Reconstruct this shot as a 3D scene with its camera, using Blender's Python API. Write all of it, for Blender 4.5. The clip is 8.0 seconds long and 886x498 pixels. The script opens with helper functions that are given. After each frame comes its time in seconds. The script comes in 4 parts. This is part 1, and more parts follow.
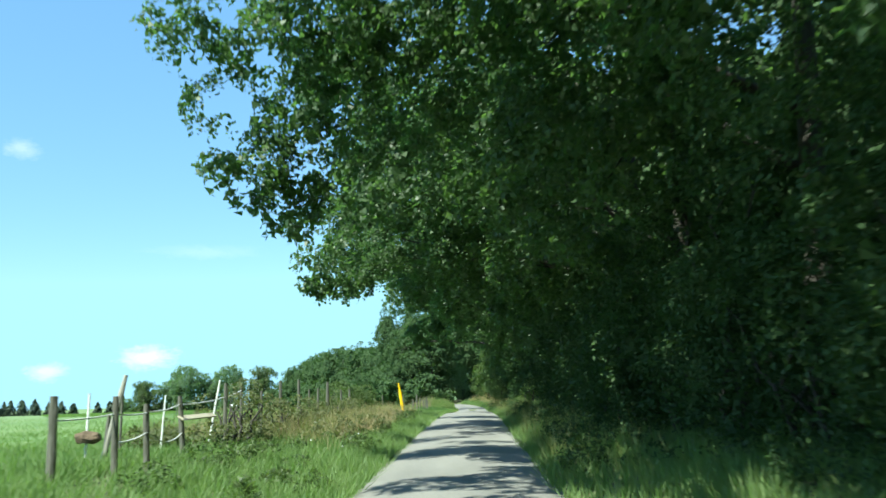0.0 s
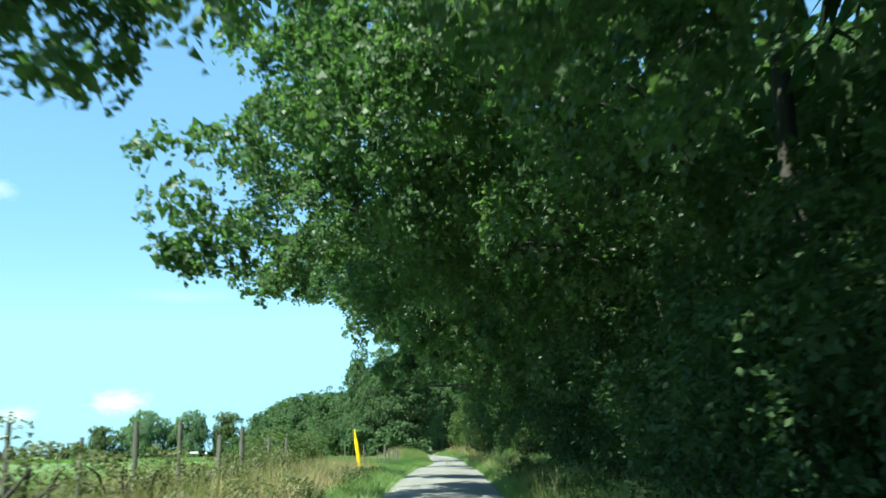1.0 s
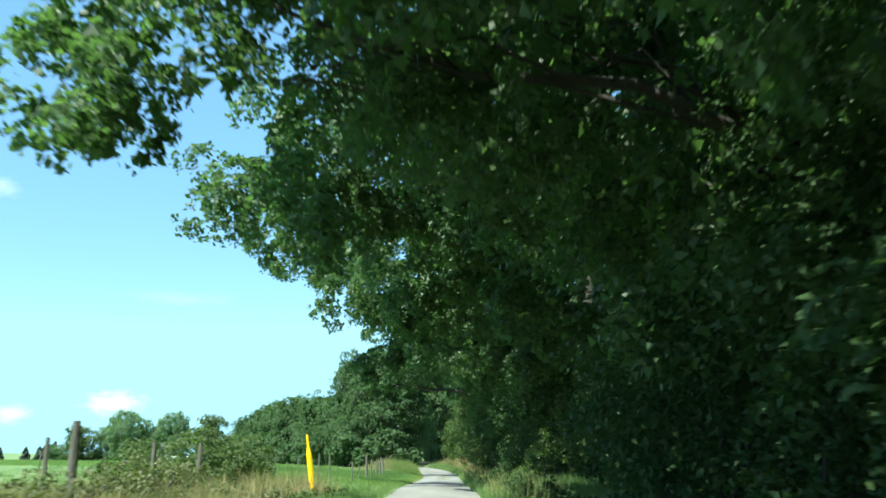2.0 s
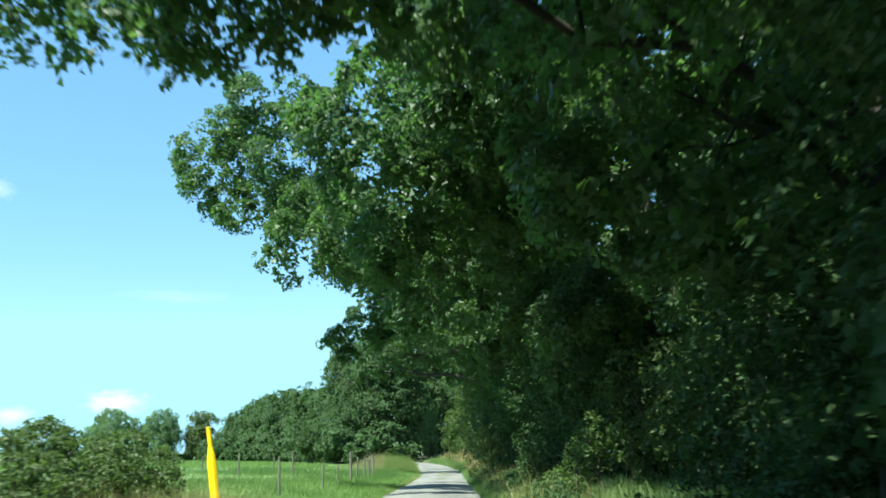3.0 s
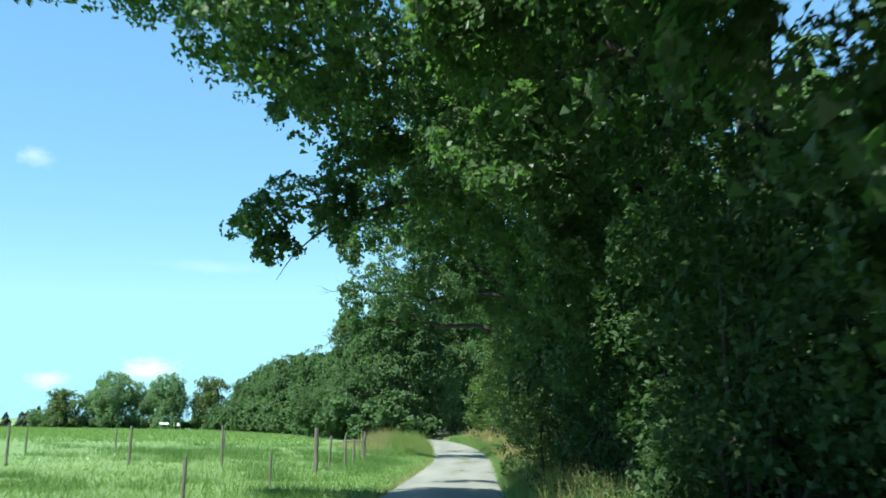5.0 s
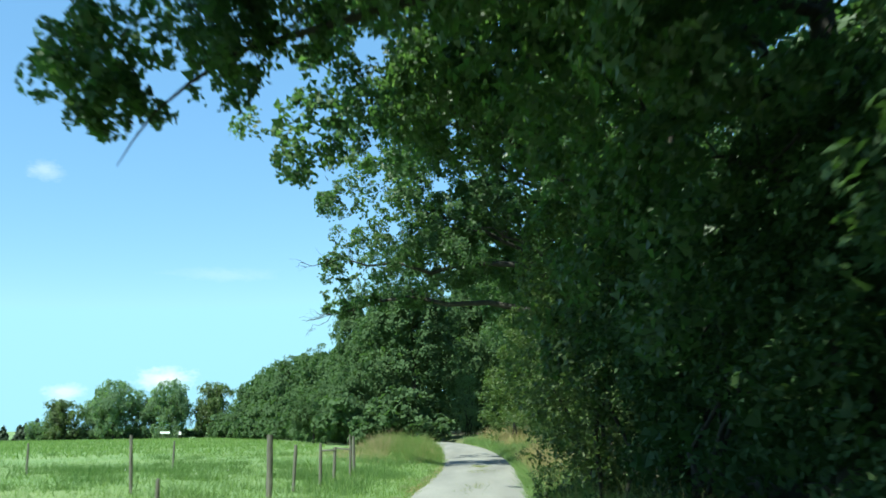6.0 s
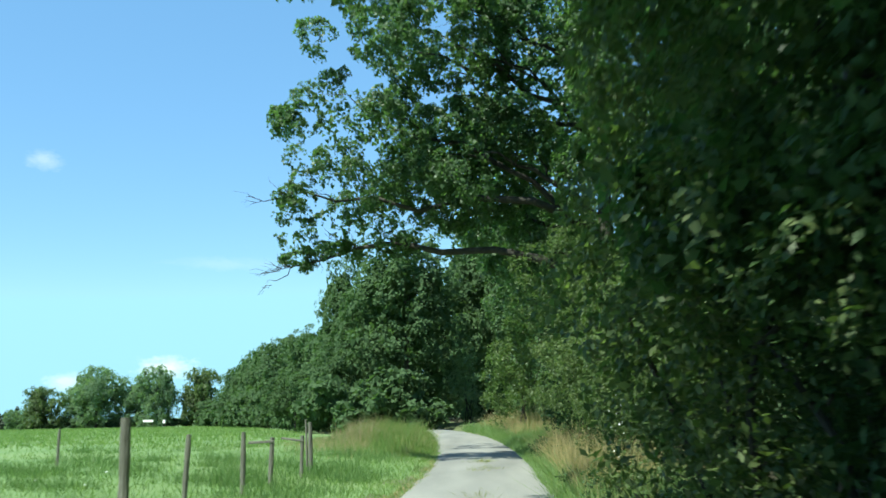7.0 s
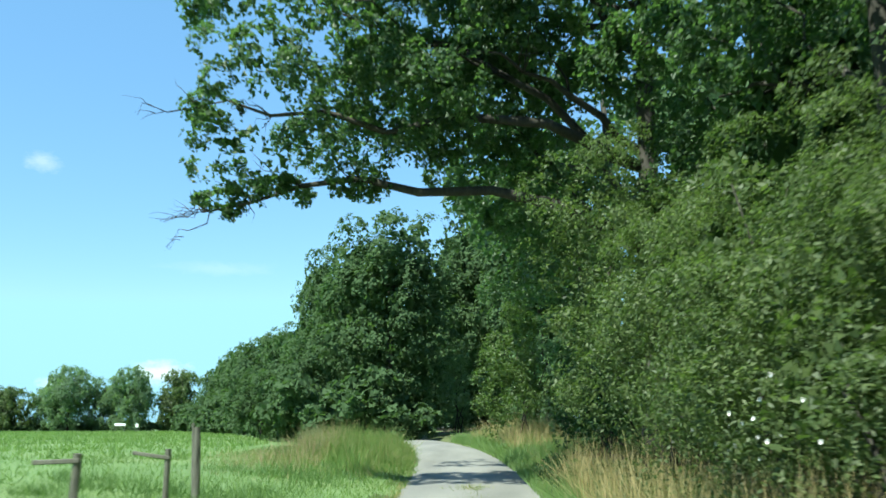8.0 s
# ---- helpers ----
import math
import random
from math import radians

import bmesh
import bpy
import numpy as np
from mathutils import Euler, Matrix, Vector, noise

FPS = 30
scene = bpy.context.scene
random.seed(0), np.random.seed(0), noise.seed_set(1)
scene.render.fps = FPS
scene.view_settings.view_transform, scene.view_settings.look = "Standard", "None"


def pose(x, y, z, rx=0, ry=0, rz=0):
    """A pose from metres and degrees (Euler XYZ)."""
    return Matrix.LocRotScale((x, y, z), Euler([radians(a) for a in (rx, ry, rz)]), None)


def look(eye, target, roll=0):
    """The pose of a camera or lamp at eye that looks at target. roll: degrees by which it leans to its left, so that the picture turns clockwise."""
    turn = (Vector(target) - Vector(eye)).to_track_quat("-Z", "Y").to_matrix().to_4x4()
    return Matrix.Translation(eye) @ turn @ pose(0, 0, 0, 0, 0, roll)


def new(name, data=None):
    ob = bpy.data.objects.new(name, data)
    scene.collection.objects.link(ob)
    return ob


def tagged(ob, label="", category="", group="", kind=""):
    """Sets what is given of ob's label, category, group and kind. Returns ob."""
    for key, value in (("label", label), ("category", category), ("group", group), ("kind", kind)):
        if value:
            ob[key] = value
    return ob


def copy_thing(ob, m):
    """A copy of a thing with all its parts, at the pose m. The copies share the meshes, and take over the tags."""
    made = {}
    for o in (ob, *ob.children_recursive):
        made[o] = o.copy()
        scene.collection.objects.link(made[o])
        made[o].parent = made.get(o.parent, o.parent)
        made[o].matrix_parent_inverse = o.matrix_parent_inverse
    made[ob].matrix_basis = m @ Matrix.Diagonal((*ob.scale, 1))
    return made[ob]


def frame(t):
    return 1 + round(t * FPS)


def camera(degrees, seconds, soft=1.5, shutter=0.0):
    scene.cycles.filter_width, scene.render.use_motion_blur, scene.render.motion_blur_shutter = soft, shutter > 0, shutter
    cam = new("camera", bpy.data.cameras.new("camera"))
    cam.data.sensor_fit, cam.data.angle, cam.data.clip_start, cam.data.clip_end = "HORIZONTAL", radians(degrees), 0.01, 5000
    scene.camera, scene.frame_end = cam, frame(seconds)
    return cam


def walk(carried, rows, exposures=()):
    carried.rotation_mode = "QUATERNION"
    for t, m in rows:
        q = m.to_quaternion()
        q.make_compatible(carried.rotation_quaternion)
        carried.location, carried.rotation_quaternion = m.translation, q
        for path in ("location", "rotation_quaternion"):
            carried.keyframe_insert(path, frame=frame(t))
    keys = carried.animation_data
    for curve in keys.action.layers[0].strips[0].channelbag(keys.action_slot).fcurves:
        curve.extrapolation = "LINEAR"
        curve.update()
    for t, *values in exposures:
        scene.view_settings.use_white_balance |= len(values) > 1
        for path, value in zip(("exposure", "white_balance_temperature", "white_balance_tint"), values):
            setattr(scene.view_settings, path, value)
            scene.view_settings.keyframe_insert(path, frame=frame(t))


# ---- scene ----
cam = camera(51.8, 8.0, soft=1.6, shutter=0.28)
PATH = [
    (0, (0.035, -0.244, 1.642), (0.043, 1.731, 1.956), -1.7),
    (0.2, (0.075, 1.973, 1.665), (0.064, 3.947, 1.984), -1.1),
    (0.5, (0.077, 5.376, 1.688), (0.09, 7.343, 2.048), -0.7),
    (1, (0.286, 10.959, 1.699), (0.343, 12.914, 2.115), -1.0),
    (1.5, (0.413, 16.506, 1.692), (0.445, 18.461, 2.111), 0.9),
    (1.7, (0.555, 18.763, 1.737), (0.600, 20.713, 2.179), 1.0),
    (2.8, (1.111, 30.840, 1.913), (1.179, 32.795, 2.332), -0.3),
    (3, (1.219, 33.13, 1.947), (1.281, 35.084, 2.369), -0.6),
    (3.5, (1.425, 38.523, 2.013), (1.494, 40.481, 2.414), -1.5),
    (4, (1.63, 43.647, 2.054), (1.668, 45.625, 2.351), -0.4),
    (4.2, (1.747, 45.584, 2.072), (1.776, 47.561, 2.371), 0.1),
    (5.3, (2.28, 55.667, 2.042), (2.264, 57.631, 2.423), 0.7),
    (5.5, (2.342, 57.654, 2.035), (2.319, 59.622, 2.391), 0.3),
    (6, (2.476, 62.945, 1.986), (2.446, 64.91, 2.355), -0.9),
    (6.5, (2.494, 68.081, 1.896), (2.465, 70.051, 2.245), -1.3),
    (7, (2.589, 73.224, 1.735), (2.559, 75.194, 2.079), -1.1),
    (7.5, (2.704, 78.14, 1.64), (2.677, 80.108, 1.996), -0.6),
    (8, (2.934, 83.254, 1.577), (2.911, 85.22, 1.94), -0.1),
]
walk(cam, [(t, look(eye, target, roll)) for t, eye, target, roll in PATH], exposures=[(0, 1.42, 6200, -10), (1.0, 1.56, 6200, -10), (1.6, 1.6, 6200, -10), (3.5, 1.46, 6200, -10), (5.5, 1.36, 6200, -10), (6.5, 1.24, 6200, -10), (8, 1.34, 6200, -10)])

# ---- world, sun ----
SUN_EL, SUN_AZ = radians(54), math.atan2(-0.67, -0.74)   # azimuth from +y towards +x
world = bpy.data.worlds.new("sky")
scene.world = world
world.use_nodes = True
wn, wl = world.node_tree.nodes, world.node_tree.links
wn.clear()
sky = wn.new("ShaderNodeTexSky")
sky.sky_type, sky.sun_disc = "NISHITA", False
sky.sun_elevation, sky.sun_rotation = SUN_EL, SUN_AZ
sky.air_density, sky.dust_density, sky.ozone_density, sky.altitude = 1.0, 0.0, 1.2, 800
bg = wn.new("ShaderNodeBackground")
bg.inputs["Strength"].default_value = 0.09
wout = wn.new("ShaderNodeOutputWorld")
# three thin fair-weather clouds low over the pasture
wco = wn.new("ShaderNodeTexCoord")
puff = wn.new("ShaderNodeTexNoise")
puff.inputs["Scale"].default_value, puff.inputs["Detail"].default_value, puff.inputs["Roughness"].default_value = 55, 8, 0.72
squash = wn.new("ShaderNodeMapping")
squash.inputs["Scale"].default_value = (1, 1, 2.2)
wl.new(wco.outputs["Generated"], squash.inputs["Vector"])
wl.new(squash.outputs[0], puff.inputs["Vector"])
total = None
for az, el, wide, tall, amount in ((-17.8, 2.7, 0.052, 0.021, 0.75), (-23.3, 1.9, 0.032, 0.015, 0.55), (-25.1, 14.6, 0.027, 0.017, 0.3), (-14.5, 9.0, 0.09, 0.012, 0.12)):
    az, el = radians(az), radians(el)
    c = (math.sin(az) * math.cos(el), math.cos(az) * math.cos(el), math.sin(el))
    off = wn.new("ShaderNodeVectorMath")
    off.operation = "SUBTRACT"
    off.inputs[1].default_value = c
    wl.new(wco.outputs["Generated"], off.inputs[0])
    sc = wn.new("ShaderNodeVectorMath")
    sc.operation = "MULTIPLY"
    sc.inputs[1].default_value = (1 / wide, 1 / wide, 1 / tall)
    wl.new(off.outputs[0], sc.inputs[0])
    ln = wn.new("ShaderNodeVectorMath")
    ln.operation = "LENGTH"
    wl.new(sc.outputs[0], ln.inputs[0])
    fall = wn.new("ShaderNodeMapRange")
    fall.inputs["From Min"].default_value, fall.inputs["From Max"].default_value = 1.15, 0.0
    fall.inputs["To Min"].default_value, fall.inputs["To Max"].default_value = -0.35, 0.55
    wl.new(ln.outputs["Value"], fall.inputs["Value"])
    plus = wn.new("ShaderNodeMath")
    plus.operation = "ADD"
    wl.new(fall.outputs[0], plus.inputs[0])
    wl.new(puff.outputs["Fac"], plus.inputs[1])
    edge = wn.new("ShaderNodeMapRange")
    edge.inputs["From Min"].default_value, edge.inputs["From Max"].default_value = 0.5, 1.0
    edge.inputs["To Max"].default_value = amount
    wl.new(plus.outputs[0], edge.inputs["Value"])
    if total is None:
        total = edge.outputs[0]
    else:
        mx = wn.new("ShaderNodeMath")
        mx.operation = "MAXIMUM"
        wl.new(total, mx.inputs[0])
        wl.new(edge.outputs[0], mx.inputs[1])
        total = mx.outputs[0]
cloud = wn.new("ShaderNodeMix")
cloud.data_type = "RGBA"
cloud.inputs["B"].default_value = (6.0, 5.9, 5.8, 1)
wl.new(total, cloud.inputs["Factor"])
# summer haze: evens the sky out between zenith and skyline
haze = wn.new("ShaderNodeMix")
haze.data_type = "RGBA"
haze.inputs["Factor"].default_value = 0.42
haze.inputs["B"].default_value = (1.25, 2.8, 5.5, 1)
wl.new(sky.outputs[0], haze.inputs["A"])
soften = wn.new("ShaderNodeMix")
soften.data_type, soften.blend_type = "RGBA", "DARKEN"
soften.inputs["Factor"].default_value = 1
soften.inputs["B"].default_value = (2.5, 4.15, 5.5, 1)
wl.new(haze.outputs["Result"], soften.inputs["A"])
wl.new(soften.outputs["Result"], cloud.inputs["A"])
wl.new(cloud.outputs["Result"], bg.inputs["Color"])
wl.new(bg.outputs[0], wout.inputs["Surface"])

sun_data = bpy.data.lights.new("sun", "SUN")
sun_data.energy, sun_data.angle, sun_data.color = 4.4, radians(0.53), (1.0, 0.95, 0.86)
sun = new("sun", sun_data)
to_sun = Vector((math.sin(SUN_AZ) * math.cos(SUN_EL), math.cos(SUN_AZ) * math.cos(SUN_EL), math.sin(SUN_EL)))
sun.matrix_basis = look(to_sun * 60, (0, 0, 0))


# ---- materials ----
def material(name):
    m = bpy.data.materials.new(name)
    m.use_nodes = True
    nt = m.node_tree
    nt.nodes.clear()
    return m, nt.nodes, nt.links


def ramp(nodes, stops):
    r = nodes.new("ShaderNodeValToRGB")
    while len(r.color_ramp.elements) < len(stops):
        r.color_ramp.elements.new(0.5)
    for e, (p, c) in zip(r.color_ramp.elements, stops):
        e.position, e.color = p, (*c, 1)
    return r


def noise_tex(nodes, links, scale, detail=4, rough=0.6, object_space=True):
    co = nodes.new("ShaderNodeTexCoord")
    n = nodes.new("ShaderNodeTexNoise")
    n.inputs["Scale"].default_value, n.inputs["Detail"].default_value, n.inputs["Roughness"].default_value = scale, detail, rough
    links.new(co.outputs["Object" if object_space else "Generated"], n.inputs["Vector"])
    return n


def leaf_material(name, dark, mid, light, through_gain=1.5, gloss=0.35, share=0.45, sheen=0.5, vary=0.45):
    """Green leaves: diffuse, light that shines through, a waxy sheen; colour varies leaf by leaf and over metres."""
    m, n, l = material(name)
    geo = n.new("ShaderNodeNewGeometry")
    big = noise_tex(n, l, 0.7, 3)
    add = n.new("ShaderNodeMath")
    add.operation = "MULTIPLY_ADD"
    add.inputs[1].default_value, add.inputs[2].default_value = vary, 0.22 - 0.5 * vary
    l.new(geo.outputs["Random Per Island"], add.inputs[0])
    add2 = n.new("ShaderNodeMath")
    add2.operation = "MULTIPLY_ADD"
    add2.inputs[1].default_value = 0.6
    l.new(big.outputs["Fac"], add2.inputs[0])
    l.new(add.outputs[0], add2.inputs[2])
    col = ramp(n, [(0.1, dark), (0.5, mid), (0.9, light)])
    l.new(add2.outputs[0], col.inputs[0])
    dif = n.new("ShaderNodeBsdfPrincipled")
    dif.inputs["Roughness"].default_value = gloss
    dif.inputs["Specular IOR Level"].default_value = sheen
    l.new(col.outputs[0], dif.inputs["Base Color"])
    warm = n.new("ShaderNodeMix")
    warm.data_type, warm.blend_type = "RGBA", "MULTIPLY"
    warm.inputs["Factor"].default_value = 1
    warm.inputs["B"].default_value = (1.0 * through_gain, 1.18 * through_gain, 0.55 * through_gain, 1)
    l.new(col.outputs[0], warm.inputs["A"])
    tr = n.new("ShaderNodeBsdfTranslucent")
    l.new(warm.outputs["Result"], tr.inputs["Color"])
    mix = n.new("ShaderNodeMixShader")
    mix.inputs[0].default_value = share
    l.new(dif.outputs[0], mix.inputs[1])
    l.new(tr.outputs[0], mix.inputs[2])
    out = n.new("ShaderNodeOutputMaterial")
    l.new(mix.outputs[0], out.inputs["Surface"])
    return m


def surface(name, stops, scale, bump=0.3, bump_scale=40, rough=0.85, stretch=(1, 1, 1)):
    """A rough surface: colour ramp over two scales of noise, and fine relief."""
    m, n, l = material(name)
    co = n.new("ShaderNodeTexCoord")
    mp = n.new("ShaderNodeMapping")
    mp.inputs["Scale"].default_value = stretch
    l.new(co.outputs["Object"], mp.inputs["Vector"])
    a = n.new("ShaderNodeTexNoise")
    a.inputs["Scale"].default_value, a.inputs["Detail"].default_value = scale, 6
    b = n.new("ShaderNodeTexNoise")
    b.inputs["Scale"].default_value, b.inputs["Detail"].default_value = bump_scale, 5
    l.new(mp.outputs[0], a.inputs["Vector"])
    l.new(mp.outputs[0], b.inputs["Vector"])
    mx = n.new("ShaderNodeMath")
    mx.operation = "MULTIPLY_ADD"
    mx.inputs[1].default_value = 0.45
    l.new(b.outputs["Fac"], mx.inputs[0])
    sc = n.new("ShaderNodeMath")
    sc.operation = "MULTIPLY"
    sc.inputs[1].default_value = 0.6
    l.new(a.outputs["Fac"], sc.inputs[0])
    l.new(sc.outputs[0], mx.inputs[2])
    col = ramp(n, stops)
    l.new(mx.outputs[0], col.inputs[0])
    p = n.new("ShaderNodeBsdfPrincipled")
    p.inputs["Roughness"].default_value = rough
    l.new(col.outputs[0], p.inputs["Base Color"])
    bp = n.new("ShaderNodeBump")
    bp.inputs["Strength"].default_value, bp.inputs["Distance"].default_value = bump, 0.02
    l.new(b.outputs["Fac"], bp.inputs["Height"])
    l.new(bp.outputs[0], p.inputs["Normal"])
    out = n.new("ShaderNodeOutputMaterial")
    l.new(p.outputs[0], out.inputs["Surface"])
    return m


OAK = leaf_material("oak_leaf", (0.038, 0.068, 0.03), (0.068, 0.114, 0.048), (0.112, 0.165, 0.074), 1.6, 0.46, 0.52, 0.5, 0.36)
# hedge leaf: bush leaf darkened, the shade under the trees put into its colour
SHADED_HEDGE = leaf_material("shaded_hedge_leaf", (0.03, 0.055, 0.022), (0.05, 0.088, 0.034), (0.08, 0.128, 0.05), 1.2, 0.6, 0.35, 0.2)
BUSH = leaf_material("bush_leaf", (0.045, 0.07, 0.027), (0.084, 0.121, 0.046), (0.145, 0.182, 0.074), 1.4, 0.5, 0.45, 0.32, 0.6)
BRAMBLE = leaf_material("bramble_leaf", (0.07, 0.085, 0.035), (0.12, 0.14, 0.06), (0.20, 0.19, 0.09), 1.2, 0.6, 0.4)
SHOOT = leaf_material("bramble_shoot_leaf", (0.05, 0.085, 0.026), (0.08, 0.125, 0.036), (0.13, 0.175, 0.05), 1.3, 0.5)
# far and field leaf colours are lightened to stand in for distance haze
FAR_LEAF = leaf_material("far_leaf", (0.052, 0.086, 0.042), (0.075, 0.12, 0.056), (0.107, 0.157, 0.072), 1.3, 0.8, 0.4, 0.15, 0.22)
HAZED_LEAF = leaf_material("hazed_leaf", (0.09, 0.135, 0.085), (0.135, 0.19, 0.12), (0.185, 0.24, 0.15), 1.6, 0.85, 0.55, 0.15, 0.22)
CONIFER = leaf_material("needle", (0.02, 0.035, 0.018), (0.032, 0.055, 0.028), (0.05, 0.075, 0.035), 1.0, 0.6, 0.2)
GREEN_GRASS = leaf_material("green_grass", (0.105, 0.165, 0.055), (0.155, 0.235, 0.08), (0.225, 0.295, 0.11), 1.3, 0.6, 0.45)
PASTURE = leaf_material("pasture_grass", (0.12, 0.188, 0.06), (0.15, 0.23, 0.075), (0.205, 0.262, 0.1), 1.15, 0.9, 0.45, 0.1)
TUSSOCK = leaf_material("tussock_grass", (0.065, 0.125, 0.042), (0.095, 0.165, 0.055), (0.14, 0.2, 0.072), 1.1, 0.8, 0.4, 0.2)
SEED_GRASS = leaf_material("reddish_seed_grass", (0.24, 0.17, 0.11), (0.36, 0.27, 0.18), (0.48, 0.4, 0.28), 1.0, 0.8, 0.35, 0.2)
DRY_GRASS = leaf_material("dry_grass", (0.17, 0.15, 0.06), (0.32, 0.26, 0.12), (0.48, 0.39, 0.20), 1.0, 0.6, 0.3)
MIX_GRASS = leaf_material("mixed_grass", (0.10, 0.14, 0.04), (0.18, 0.21, 0.07), (0.32, 0.29, 0.13), 1.2, 0.55, 0.35)
VERGE = surface("verge_soil", [(0.3, (0.05, 0.06, 0.022)), (0.5, (0.085, 0.105, 0.035)), (0.75, (0.14, 0.14, 0.06))], 1.5, 0.9, 16, 0.95)
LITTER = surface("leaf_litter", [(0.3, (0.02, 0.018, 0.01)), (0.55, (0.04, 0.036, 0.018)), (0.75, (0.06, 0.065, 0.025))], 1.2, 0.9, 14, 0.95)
BARK = surface("bark", [(0.3, (0.02, 0.017, 0.013)), (0.5, (0.038, 0.034, 0.027)), (0.75, (0.07, 0.064, 0.054))], 2.5, 0.9, 14, 0.9, (1, 1, 0.25))
POSTWOOD = surface("weathered_wood", [(0.25, (0.045, 0.044, 0.034)), (0.5, (0.105, 0.102, 0.08)), (0.8, (0.22, 0.212, 0.172))], 6, 0.6, 40, 0.85, (1, 1, 0.15))
LOGWOOD = surface("rotten_brown_wood", [(0.3, (0.05, 0.035, 0.022)), (0.55, (0.12, 0.085, 0.055)), (0.8, (0.22, 0.17, 0.12))], 9, 0.9, 30, 0.95)
GREYWOOD = surface("bleached_wood", [(0.25, (0.2, 0.19, 0.16)), (0.7, (0.42, 0.4, 0.34))], 6, 0.5, 40, 0.85, (1, 1, 0.2))
PALEWOOD = surface("pale_wood", [(0.25, (0.36, 0.31, 0.22)), (0.7, (0.60, 0.54, 0.42))], 5, 0.4, 40, 0.8, (1, 1, 0.2))
WHITE_POST = surface("white_plastic", [(0.3, (0.62, 0.62, 0.6)), (0.7, (0.80, 0.80, 0.78))], 6, 0.1, 40, 0.5)
YELLOW = surface("yellow_enamel", [(0.3, (0.80, 0.50, 0.004)), (0.7, (0.90, 0.60, 0.01))], 3, 0.08, 30, 0.35)
ASPHALT = surface("old_asphalt", [(0.3, (0.122, 0.118, 0.109)), (0.5, (0.193, 0.187, 0.172)), (0.75, (0.283, 0.272, 0.247))], 0.7, 0.35, 60, 0.9, (1, 0.18, 1))
MEADOW = surface("meadow_turf", [(0.3, (0.09, 0.148, 0.048)), (0.5, (0.125, 0.195, 0.064)), (0.72, (0.175, 0.22, 0.085))], 0.16, 0.8, 5, 0.95)
PAINT_WHITE = surface("white_paint", [(0.3, (0.72, 0.72, 0.72)), (0.7, (0.82, 0.82, 0.81))], 3, 0.05, 30, 0.4)


# ---- helpers for meshes ----
def mesh_from(name, verts, faces, mat, smooth=False):
    me = bpy.data.meshes.new(name)
    me.from_pydata(verts, [], faces)
    me.materials.append(mat)
    if smooth:
        me.polygons.foreach_set("use_smooth", [True] * len(me.polygons))
    me.update()
    return me


def faces_mesh(name, tri, quad, mat):
    """A mesh of loose faces from arrays (n, 3, 3) and (m, 4, 3)."""
    n, m = len(tri), len(quad)
    k = 3 * n + 4 * m
    me = bpy.data.meshes.new(name)
    me.vertices.add(k)
    me.vertices.foreach_set("co", np.concatenate([np.asarray(tri, dtype=np.float32).ravel(), np.asarray(quad, dtype=np.float32).ravel()]))
    me.loops.add(k)
    me.loops.foreach_set("vertex_index", np.arange(k, dtype=np.int32))
    me.polygons.add(n + m)
    me.polygons.foreach_set("loop_start", np.concatenate([np.arange(0, 3 * n, 3), np.arange(3 * n, k, 4)]).astype(np.int32))
    me.materials.append(mat)
    me.update(calc_edges=True)
    return me


def part(name, me, parent, label=""):
    ob = new(name, me)
    ob.parent = parent
    return tagged(ob, label) if label else ob


def empty(name, m=None):
    ob = new(name)
    ob.empty_display_size = 0.3
    if m is not None:
        ob.matrix_basis = m
    return ob


def tube(points, radii, sides=8, wobble=0.0, rng=None):
    """Vertices and faces of a tapered tube along points."""
    verts, faces = [], []
    pts = [Vector(p) for p in points]
    for i, p in enumerate(pts):
        d = (pts[min(i + 1, len(pts) - 1)] - pts[max(i - 1, 0)]).normalized()
        u = d.orthogonal().normalized() if abs(d.z) < 0.9 else Vector((1, 0, 0)) - d * d.x
        u.normalize()
        w = d.cross(u)
        for s in range(sides):
            a = 2 * math.pi * s / sides
            r = radii[i] * (1 + (rng.uniform(-wobble, wobble) if wobble else 0))
            verts.append(p + (u * math.cos(a) + w * math.sin(a)) * r)
    for i in range(len(pts) - 1):
        for s in range(sides):
            a, b = i * sides + s, i * sides + (s + 1) % sides
            faces.append((a, b, b + sides, a + sides))
    faces.append(tuple(range(sides))[::-1])
    faces.append(tuple(range((len(pts) - 1) * sides, len(pts) * sides)))
    return verts, faces


def unit(v):
    return v / np.maximum(np.linalg.norm(v, axis=-1, keepdims=True), 1e-6)


def leaves(rng, where, mat, name, fold=0.25, aspect=0.55, plain=False, three_from=0.122):
    """Folded pointed leaves: where holds their places, the ways they face and their lengths. Larger ones, of crowns seen from afar, are
    three-cornered, as all are if plain."""
    centres, nor, size = where
    n = len(centres)
    t = unit(np.cross(nor, rng.normal(size=(n, 3))))
    b = np.cross(nor, t)
    s = size[:, None] * rng.uniform(0.65, 1.35, (n, 1))
    tip, stem = centres + t * s * 0.5 - nor * s * 0.08, centres - t * s * 0.5
    three = np.full(n, True) if plain else size >= three_from
    half = b * s * aspect * 0.6
    tri = np.stack([stem - half, stem + half, tip], axis=1)[three]
    lft = centres + b * s * aspect * 0.5 + nor * s * fold * 0.3 + t * s * 0.06
    rgt = centres - b * s * aspect * 0.5 + nor * s * fold * 0.3 + t * s * 0.06
    quad = np.stack([stem, rgt, tip, lft], axis=1)[~three]
    return faces_mesh(name, tri, quad, mat)


